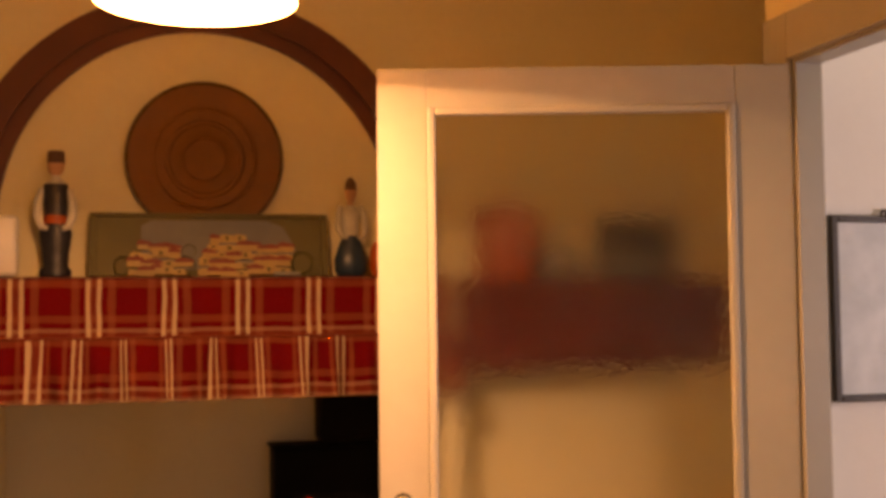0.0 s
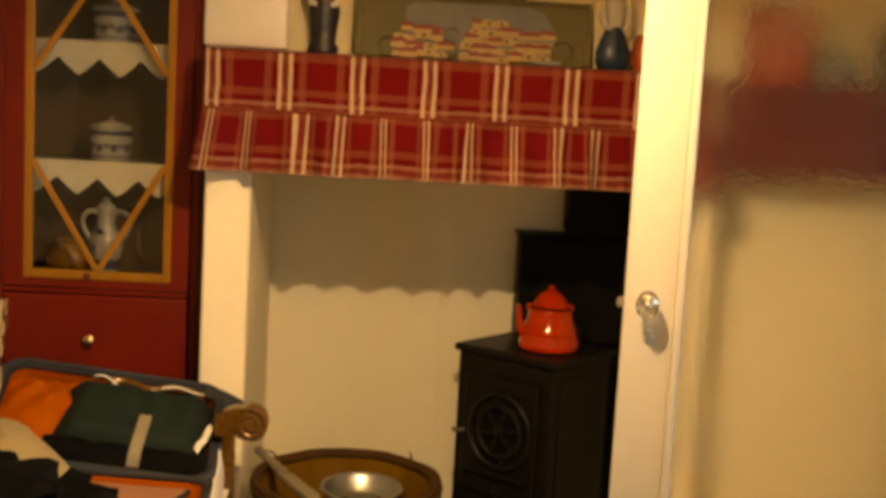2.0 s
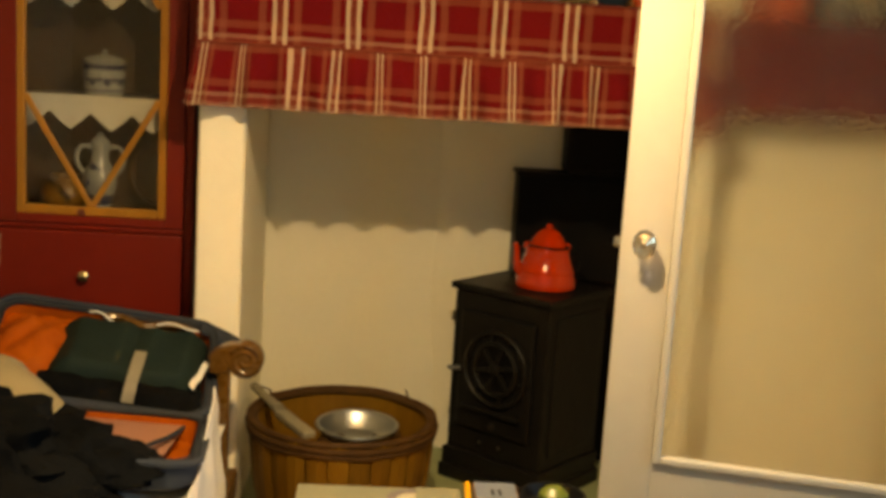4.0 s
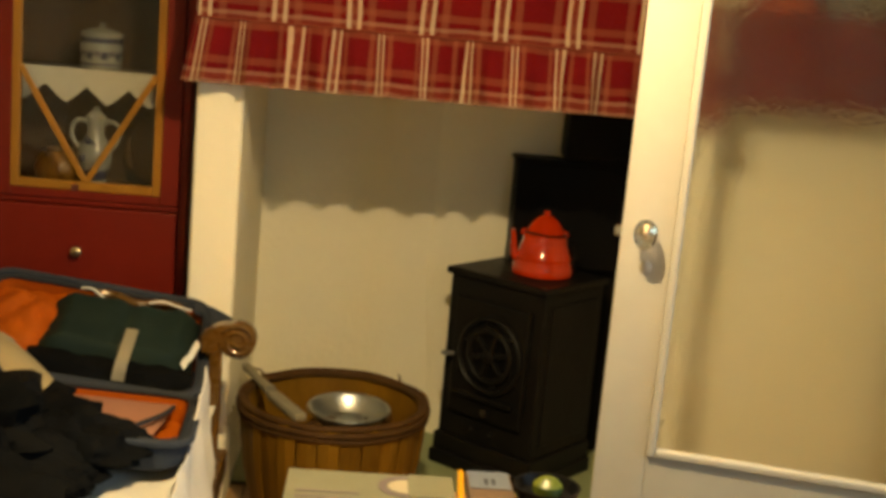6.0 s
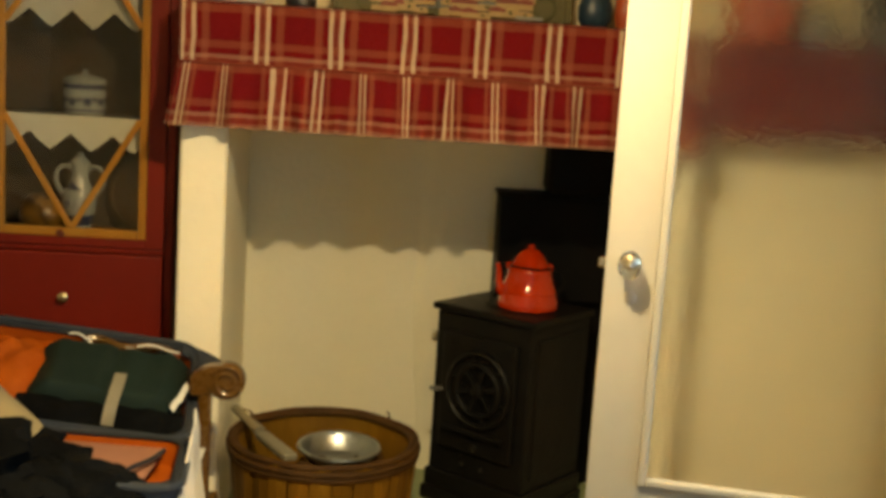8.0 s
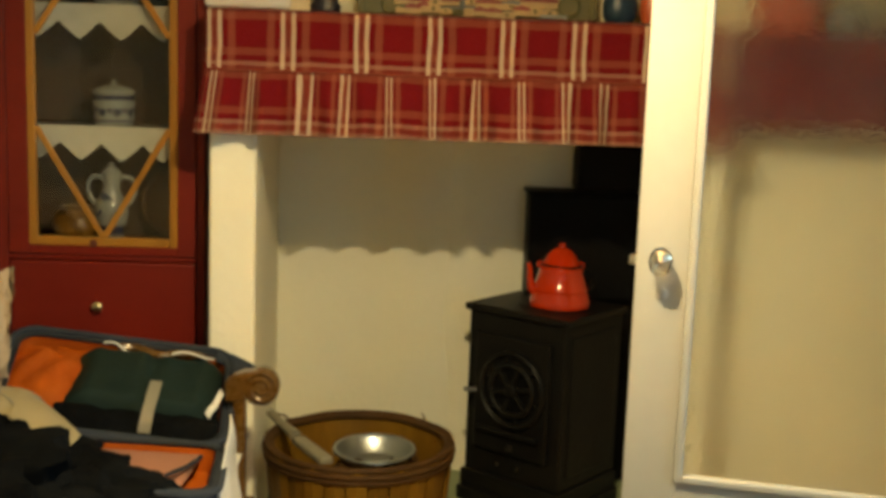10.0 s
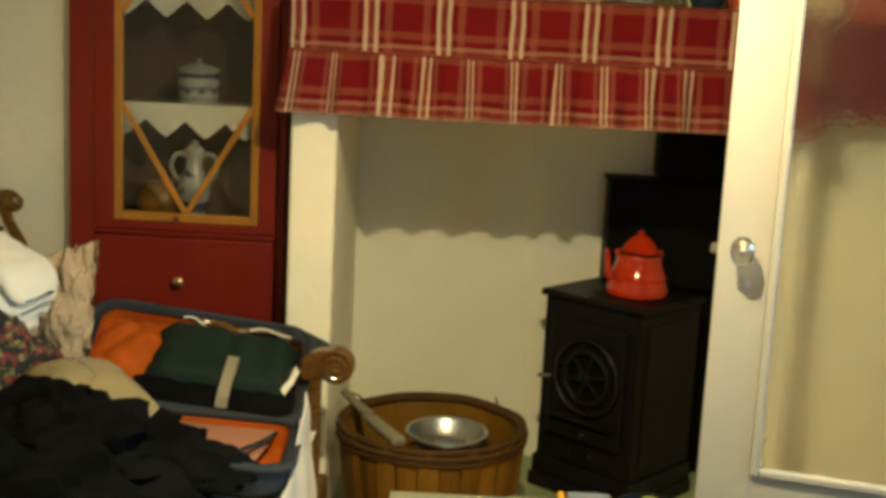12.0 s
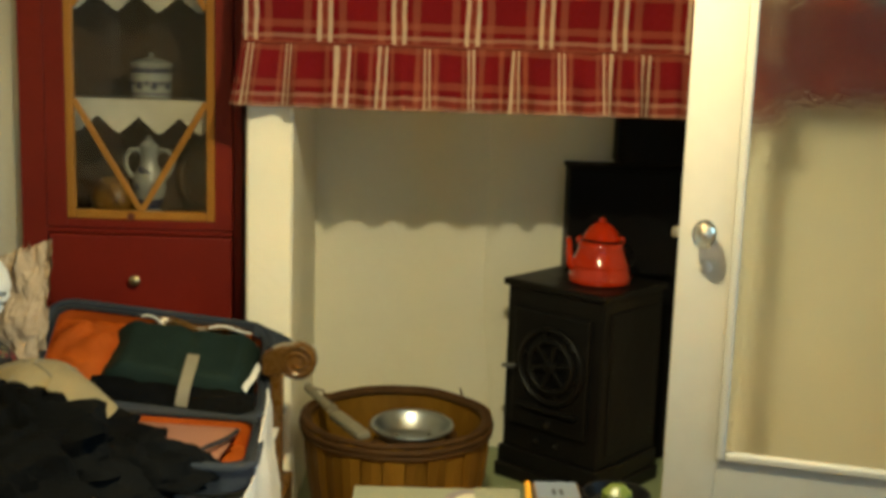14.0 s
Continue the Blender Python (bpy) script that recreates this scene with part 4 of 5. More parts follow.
part("door_ledge", box(-0.12, 0.12, -SD - 0.022, -SD - 0.004, 0.268, 0.284, 0.004, None, SM), STOVE_IRON, sdoor)
part("latch_handle", tube([SM @ Vector((-0.165, -SD - 0.03, 0.40)), SM @ Vector((-0.15, -SD - 0.034, 0.402)), SM @ Vector((-0.125, -SD - 0.02, 0.405))], 0.008, 10), DULL, sdoor, "dull steel latch")
part("air_knob", lathe([(0, 0), (0.006, 0.0), (0.006, 0.012), (0.012, 0.016), (0.010, 0.024), (0, 0.026)], (0, 0, 0), SM @ Matrix.Translation((0.005, -SD + 0.012, 0.225)) @ Matrix.Rotation(radians(90), 4, "X"), 14), DULL, stove, "", True)
for dx in (-0.05, 0.03):
    part("bolt", lathe([(0, 0), (0.007, 0), (0.005, 0.006), (0, 0.007)], (0, 0, 0), SM @ Matrix.Translation((dx, -SD + 0.013, 0.155)) @ Matrix.Rotation(radians(90), 4, "X"), 8), DULL, stove)
for sx in (-1, 1):
    part("side_rib", box(sx * (SW - 0.014) - 0.006, sx * (SW - 0.014) + 0.006, -0.13, 0.14, 0.15, 0.62, 0.004, None, SM), STOVE_IRON, stove)
flue = thing("stove_flue", (0.72, 4.05, 0.69), "black iron flue box and pipe behind the stove", "flue")
part("flue_box", box(0.497, 0.912, 4.02, 4.152, 0.69, 1.050, 0.006), IRON, flue)
# added black plate, covers the lit wall right of the stove
part("back_plate", box(0.668, 0.912, 4.075, 4.152, 0.0125, 0.6895, 0.004), IRON, flue)
part("flue_lip", box(0.489, 0.912, 4.012, 4.152, 1.0502, 1.064, 0.004), IRON, flue)
part("pipe", box(0.655, 0.912, 4.00, 4.152, 1.0642, 1.355, 0.02), IRON, flue)

KC = (0.588, 3.845, 0.012 + SH - 0.0015)
ket = thing("kettle", KC, "bright red enamel kettle standing on the stove", "kettle")
part("body", lathe([(0, 0), (0.096, 0), (0.101, 0.004), (0.103, 0.016), (0.101, 0.028), (0.096, 0.045), (0.0925, 0.058), (0.0945, 0.062), (0.0915, 0.067), (0.084, 0.088), (0.0775, 0.108), (0.0735, 0.128), (0.0745, 0.131), (0.071, 0.140), (0.066, 0.146), (0.058, 0.147)], KC, None, 48), RED_ENAMEL, ket, "", True)
klid = part("lid", lathe([(0.061, 0.147), (0.063, 0.151), (0.060, 0.156), (0.057, 0.164), (0.051, 0.175), (0.044, 0.186), (0.035, 0.196), (0.021, 0.206), (0.010, 0.209)], KC, None, 40), RED_ENAMEL, ket, "domed red lid", True)
part("lid_knob", lathe([(0.010, 0.208), (0.009, 0.211), (0.013, 0.215), (0.012, 0.220), (0.006, 0.224), (0, 0.225)], KC, None, 20), RED_ENAMEL, klid, "", True)
part("spout", tube([(KC[0] - 0.075, KC[1] - 0.01, KC[2] + 0.04), (KC[0] - 0.098, KC[1] - 0.012, KC[2] + 0.068), (KC[0] - 0.104, KC[1] - 0.013, KC[2] + 0.10), (KC[0] - 0.106, KC[1] - 0.014, KC[2] + 0.135), (KC[0] - 0.112, KC[1] - 0.015, KC[2] + 0.155)], [0.020, 0.015, 0.011, 0.009, 0.008], 14), RED_ENAMEL, ket, "", True)
part("handle", tube([(KC[0] + 0.075, KC[1] + 0.02, KC[2] + 0.11), (KC[0] + 0.10, KC[1] + 0.03, KC[2] + 0.115), (KC[0] + 0.118, KC[1] + 0.036, KC[2] + 0.09), (KC[0] + 0.112, KC[1] + 0.034, KC[2] + 0.055), (KC[0] + 0.088, KC[1] + 0.026, KC[2] + 0.04)], 0.008, 10), IRON, ket, "dark handle", True)

bail = [(KC[0] + 0.068 * math.cos(radians(a)), KC[1] + 0.068 * math.sin(radians(a)), KC[2] + 0.1475 + 0.003 * math.sin(radians(a * 2))) for a in range(170, 372, 10)]
part("bail_handle", tube(bail, 0.0035, 8), IRON, ket, "thin dark bail handle folded down round the lid", True)
for a in (170, 370):
    part("handle_ear", lathe([(0, 0), (0.012, 0), (0.012, 0.012), (0.007, 0.020), (0, 0.022)], (KC[0] + 0.069 * math.cos(radians(a)), KC[1] + 0.069 * math.sin(radians(a)), KC[2] + 0.136), None, 14), RED_ENAMEL, ket, "", True)

ket.scale = (1.0, 1.0, 0.95)

# ---- basket ----
BC = Vector((-0.058, 3.475, 0.0))
BH, BR0, BR1 = 0.345, 0.225, 0.278
bas = thing("log_basket", (BC.x, BC.y, 0.001), "round brown splint log basket on the hearth", "basket")
part("bottom", lathe([(0, 0.0), (BR0, 0.0), (BR0, 0.012), (0, 0.012)], BC, None, 40), RIM_BROWN, bas)
NS = 28
for k in range(NS):
    a0 = 2 * math.pi * k / NS
    da = math.pi / NS * 0.93

    def stave(u, v, a0=a0, da=da, k=k):
        a = a0 + (2 * u - 1) * da
        r = BR0 + (BR1 - BR0) * v + 0.012 * math.sin(math.pi * v) + 0.003 * math.cos((2 * u - 1) * 1.5) + (0.004 if k % 2 else 0)
        return Vector((BC.x + r * math.cos(a), BC.y + r * math.sin(a), 0.004 + BH * v))
    part("splint", sheet(stave, 2, 5, 0.004), SPLINT, bas)
part("lining", lathe([(BR0 - 0.012, 0.012), (BR1 - 0.010, BH - 0.004), (BR1 - 0.006, BH - 0.004), (BR0 - 0.006, 0.012)], BC, None, 48), SPLINT, bas, "", True)
for zz, rr, tt in ((BH, BR1 + 0.002, 0.010), (BH - 0.018, BR1 + 0.007, 0.010), (BH - 0.034, BR1 + 0.006, 0.008), (BH - 0.006, BR1 - 0.012, 0.010)):
    part("hoop", tube([(BC.x + rr * (1 + 0.010 * noise.noise(Vector((i * 0.23, 0, zz * 9)))) * math.cos(2 * math.pi * i / 60), BC.y + rr * math.sin(2 * math.pi * i / 60), zz + 0.007 * noise.noise(Vector((i * 0.21, 2, zz * 9)))) for i in range(61)], tt, 8), RIM_BROWN, bas, "", True)
for k, (a, ln) in enumerate(((0.75, 0.035), (2.5, 0.03))):
    p0 = BC + Vector((BR1 * math.cos(a), BR1 * math.sin(a), BH))
    part("loose_twig", tube([p0, p0 + Vector((0.02 * math.cos(a + 1), 0.01, ln * 0.6)), p0 + Vector((0.05 * math.cos(a + 1), 0.015, ln * 0.8))], [0.004, 0.003, 0.002], 6), RIM_BROWN, bas)
random.seed(11)
for k in range(9):
    a = random.uniform(0, math.pi)
    off = Vector((random.uniform(-0.10, 0.10), random.uniform(-0.10, 0.10), 0))
    d = Vector((math.cos(a), math.sin(a), 0)) * random.uniform(0.09, 0.14)
    z = 0.05 + 0.024 * k
    r = random.uniform(0.024, 0.036)
    log = single("log", tube([BC + off - d + Vector((0, 0, z)), BC + off + Vector((0, 0, z + 0.006)), BC + off + d + Vector((0, 0, z))], [r, r * 1.04, r * 0.96], 10), RIM_BROWN, BC + off + Vector((0, 0, z)), "split firewood log lying in the basket", "log", "logs in the basket", smooth=True)
dish = thing("metal_dish", (-0.012, 3.515, 0.275), "shallow bright metal dish lying in the basket", "dish")
DMX = Matrix.Translation((-0.012, 3.517, 0.262)) @ Matrix.Rotation(radians(2), 4, "X")
part("bowl", lathe([(0, -0.012), (0.082, -0.012), (0.090, -0.008), (0.112, 0.022), (0.122, 0.040), (0.118, 0.042), (0.108, 0.024), (0.086, -0.004), (0.080, -0.008), (0, -0.008)], (0, 0, 0), DMX, 48), STEEL, dish, "", True)
part("rim", lathe([(0.116, 0.040), (0.118, 0.046), (0.127, 0.046), (0.129, 0.040), (0.122, 0.037)], (0, 0, 0), DMX, 48), STEEL, dish, "", True)
br = thing("hearth_brush", (-0.24, 3.45, 0.36), "pale wooden hearth brush resting across the basket rim", "brush")
part("handle", tube([(-0.345, 3.66, 0.368), (-0.30, 3.56, 0.365), (-0.25, 3.46, 0.36)], [0.014, 0.013, 0.018], 12), STRAP, br, "", True)
part("head", box(-0.022, 0.022, -0.11, 0.11, -0.012, 0.012, 0.008, None, Matrix.Translation((-0.195, 3.355, 0.352)) @ Matrix.Rotation(radians(-63 + 90), 4, "Z")), STRAP, br, "", True)

# ---- daybed with sheet ----
bed = thing("daybed", (-1.1, 2.7, 0), "dark wooden daybed with scrolled arm, covered by a white sheet", "daybed")
BX0, BX1, BY0, BY1, BZ = -2.05, -0.385, 2.12, 3.36, 0.40
part("mattress", box(BX0, BX1, BY0, BY1, 0.22, BZ, 0.04, None, None, 3), WHITE_CLOTH, bed, "", True)
part("frame", box(BX0 - 0.005, BX1 + 0.03, BY0 + 0.03, BY1 - 0.03, 0.14, 0.218, 0.006), WALNUT, bed)
for lx in (BX0 + 0.04, BX1 - 0.01):
    for ly in (BY0 + 0.08, BY1 - 0.08):
        part("leg", lathe([(0, -0.046), (0.018, -0.046), (0.028, 0.03), (0.022, 0.06), (0.032, 0.10), (0.032, 0.14), (0, 0.14)], (lx, ly, 0), None, 20), WALNUT, bed, "", True)
ARM = Matrix.Translation((0, 0, 1.5)) @ Matrix.Scale(1.075, 4) @ Matrix.Translation((0, 0, -1.5))
part("arm_post", box(-0.374, -0.342, 2.94, 2.98, 0.0625, 0.640, 0.006, None, ARM), WALNUT, bed)
spiral = []
for i in range(34):
    a = radians(150 - i * 20)
    r = 0.044 - 0.001 * i
    spiral.append((-0.302 + r * math.cos(a), 0.656 + r * math.sin(a)))
arm = bmesh.new()
outline = [(-0.395, 0.668), (-0.37, 0.686), (-0.345, 0.696)] + [(-0.303 + 0.047 * math.cos(a), 0.656 + 0.047 * math.sin(a)) for a in [radians(120 - 25 * i) for i in range(12)]] + [(-0.342, 0.626), (-0.375, 0.616), (-0.395, 0.62)]
prism(outline, 2.935, 2.985, arm, ARM, 0.004)
armp = part("arm_roll", arm, WALNUT, bed, "polished scrolled arm", True)
part("scroll_bead", tube([ARM @ Vector((x, 2.933, z)) for x, z in spiral], 0.0055, 8), WALNUT, armp, "", True)


def sheet_drop(u, v):
    fold = 0.016 * math.sin(u * 17 + 1.0) * v + 0.012 * noise.noise(Vector((u * 6, v * 3, 2)))
    ln = 0.30 + 0.07 * noise.noise(Vector((u * 4, 0, 1)))
    return Vector((-0.378 + 0.045 * v + fold, 2.30 + 0.62 * u + 0.02 * v, 0.43 + 0.16 * u ** 3 - ln * v))


part("hanging_sheet", sheet(sheet_drop, 50, 12, 0.004), WHITE_CLOTH, bed, "white sheet hanging over the edge", True)


def sheet_top(u, v):
    x, y = BX0 + 0.05 + (BX1 - BX0 - 0.04) * u, BY0 + 0.02 + (BY1 - BY0 - 0.04) * v
    return Vector((x, y, BZ + 0.004 + 0.010 * max(0, noise.noise(Vector((x * 5, y * 6, 3))))))


part("sheet", sheet(sheet_top, 60, 45, 0.003), WHITE_CLOTH, bed, "", True)

# ---- suitcase ----
case = thing("suitcase", (-0.70, 2.985, 0.41), "open slate-grey suitcase with orange lining, packed with clothes", "suitcase")
LIDM = pose(-0.702, 2.985, 0.498, 23.7, 7.9, 7.7)
W2 = 0.31


def rounded(x0, x1, y0, y1, r, n=6):
    pts = []
    for cx, cy, a0 in ((x1 - r, y1 - r, 0), (x0 + r, y1 - r, 90), (x0 + r, y0 + r, 180), (x1 - r, y0 + r, 270)):
        pts += [(cx + r * math.cos(radians(a0 + 90 * i / n)), cy + r * math.sin(radians(a0 + 90 * i / n))) for i in range(n + 1)]
    return pts


def shell(m, x0, x1, y0, y1, r, depth, mat_out, mat_in, parent, label, in0=0.022, in1=0.026):
    """One half of the case: a rounded tray with a rim roll and lining; the rim lies at z 0."""
    o, i = rounded(x0, x1, y0, y1, r), rounded(x0 + 0.022, x1 - 0.022, y0 + in0, y1 - in1, r - 0.014)
    tmp = bmesh.new()
    a = [tmp.verts.new((x, y, 0)) for x, y in o]
    b = [tmp.verts.new((x * 0.97, y * 0.97 + (y0 + y1) / 2 * 0.03, -depth * 0.8)) for x, y in o]
    c = [tmp.verts.new((x * 0.90, y * 0.90 + (y0 + y1) / 2 * 0.10, -depth)) for x, y in o]
    d = [tmp.verts.new((x, y, 0)) for x, y in i]
    n = len(o)
    for k in range(n):
        j = (k + 1) % n
        tmp.faces.new((a[k], a[j], b[j], b[k]))
        tmp.faces.new((b[k], b[j], c[j], c[k]))
        tmp.faces.new((a[k], d[k], d[j], a[j]))
    tmp.faces.new(c)
    tmp.transform(m)
    half = part("shell_half", tmp, mat_out, parent, label, True)
    tmp = bmesh.new()
    d = [tmp.verts.new((x, y, -0.001)) for x, y in i]
    e = [tmp.verts.new((x * 0.96, y * 0.96 + (y0 + y1) / 2 * 0.04, -depth * 0.85)) for x, y in i]
    for k in range(n):
        j = (k + 1) % n
        tmp.faces.new((d[k], d[j], e[j], e[k]))
    tmp.faces.new(e)
    tmp.transform(m)
    part("lining", tmp, mat_in, half, "orange lining", True)
    pts = [m @ Vector((x, y, 0.002)) for x, y in o + o[:1]]
    part("rim_piping", tube(pts, 0.010, 8), mat_out, half, "", True)
    pts = [m @ Vector((x, y, 0.003)) for x, y in i + i[:1]]
    part("zip", tube(pts, 0.0055, 6), CASE_DARK, half, "dark zip", True)
    return half


half1 = shell(LIDM, -W2, W2, 0.012, 0.42, 0.07, 0.085, CASE_GREY, ORANGE, case, "deep half with orange lining", in0=0.006)
NEARM = pose(-0.702, 2.985, 0.498, -3.0, 4.0, 4.0)
half2 = shell(NEARM, -W2, W2, -0.42, -0.012, 0.07, 0.07, CASE_GREY, ORANGE, case, "shallow half with salmon pocket", in1=0.006)


def pocket(u, v):
    x, y = -0.29 + 0.50 * u, -0.385 + 0.35 * v
    x = x + 0.04 * v
    return NEARM @ Vector((x, y, -0.016 + 0.014 * math.sin(math.pi * u) * math.sin(math.pi * v)))


part("mesh_pocket", sheet(pocket, 24, 16, 0.002), SALMON, half2, "salmon mesh pocket", True)
part("pocket_zip", tube([NEARM @ Vector((0.16 + 0.09 * i / 8, -0.38 + 0.25 * i / 8, 0.006 + 0.004 * math.sin(i * 0.8))) for i in range(9)], 0.006, 6), CASE_DARK, half2, "", True)
# sheet added past the lid's corner for a blue-grey patch there
part("corner_flap", sheet(lambda u, v: LIDM @ Vector((0.255 + 0.125 * u, 0.415 - 0.05 * v - 0.02 * u, 0.004 - 0.030 * u * u - 0.02 * v * u)), 10, 6, 0.006), CASE_GREY, half1, "slate-grey sheet reaching past the corner of the lid", True)
# packed clothes
cube = thing("packing_cube", tuple(LIDM @ Vector((0.08, 0.2, -0.06))), "bottle-green folded jacket strapped in the suitcase", "packing cube")


def cube_top(u, v):
    x, y = -0.135 + 0.415 * u, 0.098 + 0.267 * v
    e = min(1.0, min(u, 1 - u) * 7) ** 0.5 * min(1.0, min(v, 1 - v) * 7) ** 0.5
    crease = -0.018 * math.exp(-((u - 0.52) / 0.05) ** 2) * (0.4 + 0.6 * v)
    return LIDM @ Vector((x + 0.02 * (v - 0.5), y, -0.05 + 0.085 * e + crease + 0.012 * noise.noise(Vector((x * 9, y * 10, 5)))))


part("cloth", sheet(cube_top, 40, 30), GREEN_CLOTH, cube, "", True)
part("strap", sheet(lambda u, v: LIDM @ Vector((0.085 + 0.032 * u - 0.012 * (1 - v), 0.028 + 0.165 * v, 0.006 + 0.040 * min(1, v * 5) ** 0.5 + 0.002)), 3, 16, 0.003), STRAP, cube, "grey webbing strap", True)
part("label_tab", sheet(lambda u, v: LIDM @ Vector((0.240 + 0.013 * u + 0.035 * v, 0.10 + 0.11 * v - 0.02 * u, 0.034 + 0.006 * math.sin(v * 9))), 3, 10, 0.001), WHITE_CLOTH, cube, "thin white strip on the green jacket", True)
part("white_edge", sheet(lambda u, v: LIDM @ Vector((-0.06 + 0.11 * v, 0.362 - 0.05 * v * v + 0.008 * u, 0.022 + 0.008 * math.sin(v * 7))), 2, 10, 0.002), WHITE_CLOTH, cube, "thin white strip on the green jacket", True)
part("white_edge", sheet(lambda u, v: LIDM @ Vector((0.13 + 0.12 * v, 0.345 + 0.012 * math.sin(v * 3) + 0.008 * u, 0.024 + 0.006 * math.sin(v * 6))), 2, 10, 0.002), WHITE_CLOTH, cube, "thin white strip on the green jacket", True)
und = single("folded_black_shirt", sheet(lambda u, v: LIDM @ Vector((-0.15 + 0.43 * u, 0.016 + 0.135 * v, -0.022 + 0.045 * math.sin(math.pi * min(1, v * 1.1)) + 0.01 * noise.noise(Vector((u * 9, v * 5, 8))))), 40, 10, 0.004), BLACK_CLOTH, tuple(LIDM @ Vector((0.05, 0.06, -0.03))), "black shirt folded under the green jacket", "shirt", smooth=True)
org = single("orange_bag", sheet(lambda u, v: LIDM @ Vector((-0.29 + 0.22 * u, 0.12 + 0.26 * v, -0.03 + 0.05 * math.sin(math.pi * u) * math.sin(math.pi * v) + 0.025 * noise.noise(Vector((u * 4, v * 4, 3))))), 30, 30, 0.004), ORANGE, tuple(LIDM @ Vector((-0.2, 0.2, -0.02))), "crumpled orange cloth bag in the suitcase", "bag", smooth=True)
brn = single("brown_belt", tube([LIDM @ Vector((-0.02 + 0.25 * i / 10, 0.375 + 0.012 * math.sin(i), 0.004)) for i in range(11)], 0.012, 8), WALNUT, tuple(LIDM @ Vector((0.1, 0.375, 0))), "brown leather belt tucked in the suitcase", "belt", smooth=True)

# clothes and bags beside it
jacket = thing("black_jacket", (-0.86, 2.60, 0.44), "crumpled black jacket thrown over the open suitcase", "jacket")
part("body", heap(-0.90, 2.62, 0.44, 0.33, 0.28, 0.165, 3.1, 0.38, 5.5, 84, 0.15), BLACK_CLOTH, jacket, "", True)
part("sleeve", heap(-0.63, 2.60, 0.46, 0.19, 0.115, 0.085, 6.3, 0.30, 6.0, 56, 0.2, None), BLACK_CLOTH, jacket, "", True)
part("collar", heap(-0.98, 2.78, 0.52, 0.16, 0.10, 0.10, 9.1, 0.28, 6.0, 48, 0.2, None), BLACK_CLOTH, jacket, "", True)
jumper = thing("black_jumper", (-0.98, 2.40, 0.41), "crumpled black jumper on the daybed", "jumper")
part("body", heap(-0.98, 2.40, 0.41, 0.40, 0.22, 0.20, 8.4, 0.36, 5.5, 72, 0.15), BLACK_CLOTH, jumper, "", True)
part("sleeve", heap(-0.70, 2.47, 0.43, 0.17, 0.09, 0.085, 4.7, 0.26, 6.0, 48, 0.2), BLACK_CLOTH, jumper, "", True)
cap = thing("cap", (-0.90, 2.86, 0.60), "beige cotton cap lying on the clothes", "cap")
part("crown", heap(-0.945, 2.86, 0.60, 0.125, 0.105, 0.058, 5.5, 0.09, 4.0, 40, 0.05), BEIGE_CLOTH, cap, "", True)
for k in range(6):
    a = radians(60 * k + 15)
    part("seam", tube([(-0.945 + 0.124 * math.cos(a) * math.cos(e), 2.86 + 0.106 * math.sin(a) * math.cos(e), 0.601 + 0.058 * math.sin(e)) for e in [radians(8 + 82 * i / 9) for i in range(10)]], 0.003, 6), STRAP, cap, "stitched seam", True)
part("button", lathe([(0, 0), (0.009, 0), (0.007, 0.005), (0, 0.007)], (-0.945, 2.86, 0.657), None, 14), BEIGE_CLOTH, cap, "", True)
part("peak", sheet(lambda u, v: Vector((-0.875 + 0.155 * v * (1 - 0.25 * (2 * u - 1) ** 2), 2.745 + 0.185 * u - 0.055 * v, 0.628 - 0.030 * v - 0.05 * v * v + 0.020 * math.sin(math.pi * u))), 18, 12, 0.005), BEIGE_CLOTH, cap, "stiff curved peak", True)
dress = single("flowered_dress", heap(-1.24, 2.93, 0.405, 0.25, 0.23, 0.35, 2.2, 0.22, 5.0, 56, 0.1), FLORAL, (-1.22, 2.95, 0.405), "black dress with pink and cream flowers, heaped on the daybed", "dress", smooth=True)
post = thing("coat_chair", (-1.30, 3.22, 0), "dark wooden chair back with a curled top behind the clothes", "chair")
for px in (-1.335, -1.68):
    part("back_post", tube([(px, 3.42, 0.0), (px + 0.02, 3.44, 0.45), (px + 0.045, 3.44, 0.74), (px + 0.036, 3.43, 0.84), (px + 0.012, 3.40, 0.91), (px + 0.004, 3.39, 0.955)], [0.018, 0.02, 0.020, 0.018, 0.016, 0.020], 12), WALNUT, post, "", True)
    part("finial", lathe([(0, 0), (0.024, 0.004), (0.038, 0.018), (0.041, 0.034), (0.033, 0.050), (0.016, 0.060), (0, 0.062)], (px + 0.008, 3.385, 0.945), Matrix.Rotation(radians(24), 4, "Y") @ Matrix.Diagonal((1.05, 0.6, 1, 1)), 20), WALNUT, post, "curled finial", True)
    part("finial_curl", lathe([(0, 0), (0.014, 0.003), (0.017, 0.012), (0.010, 0.022), (0, 0.024)], (px + 0.040, 3.385, 0.945), None, 14), WALNUT, post, "", True)
for z in (0.55, 0.70, 0.84):
    part("back_rail", box(-1.665, -1.35, 3.425, 3.44, z, z + 0.05, 0.005), WALNUT, post)
part("seat", box(-1.69, -1.27, 3.38, 3.56, 0.43, 0.46, 0.006), WALNUT, post)


tw = thing("white_towel", (-1.22, 3.0, 0.8), "folded white towel lying over the clothes", "towel")
TWM = pose(-1.205, 2.985, 0.835, 10, 27, -22)


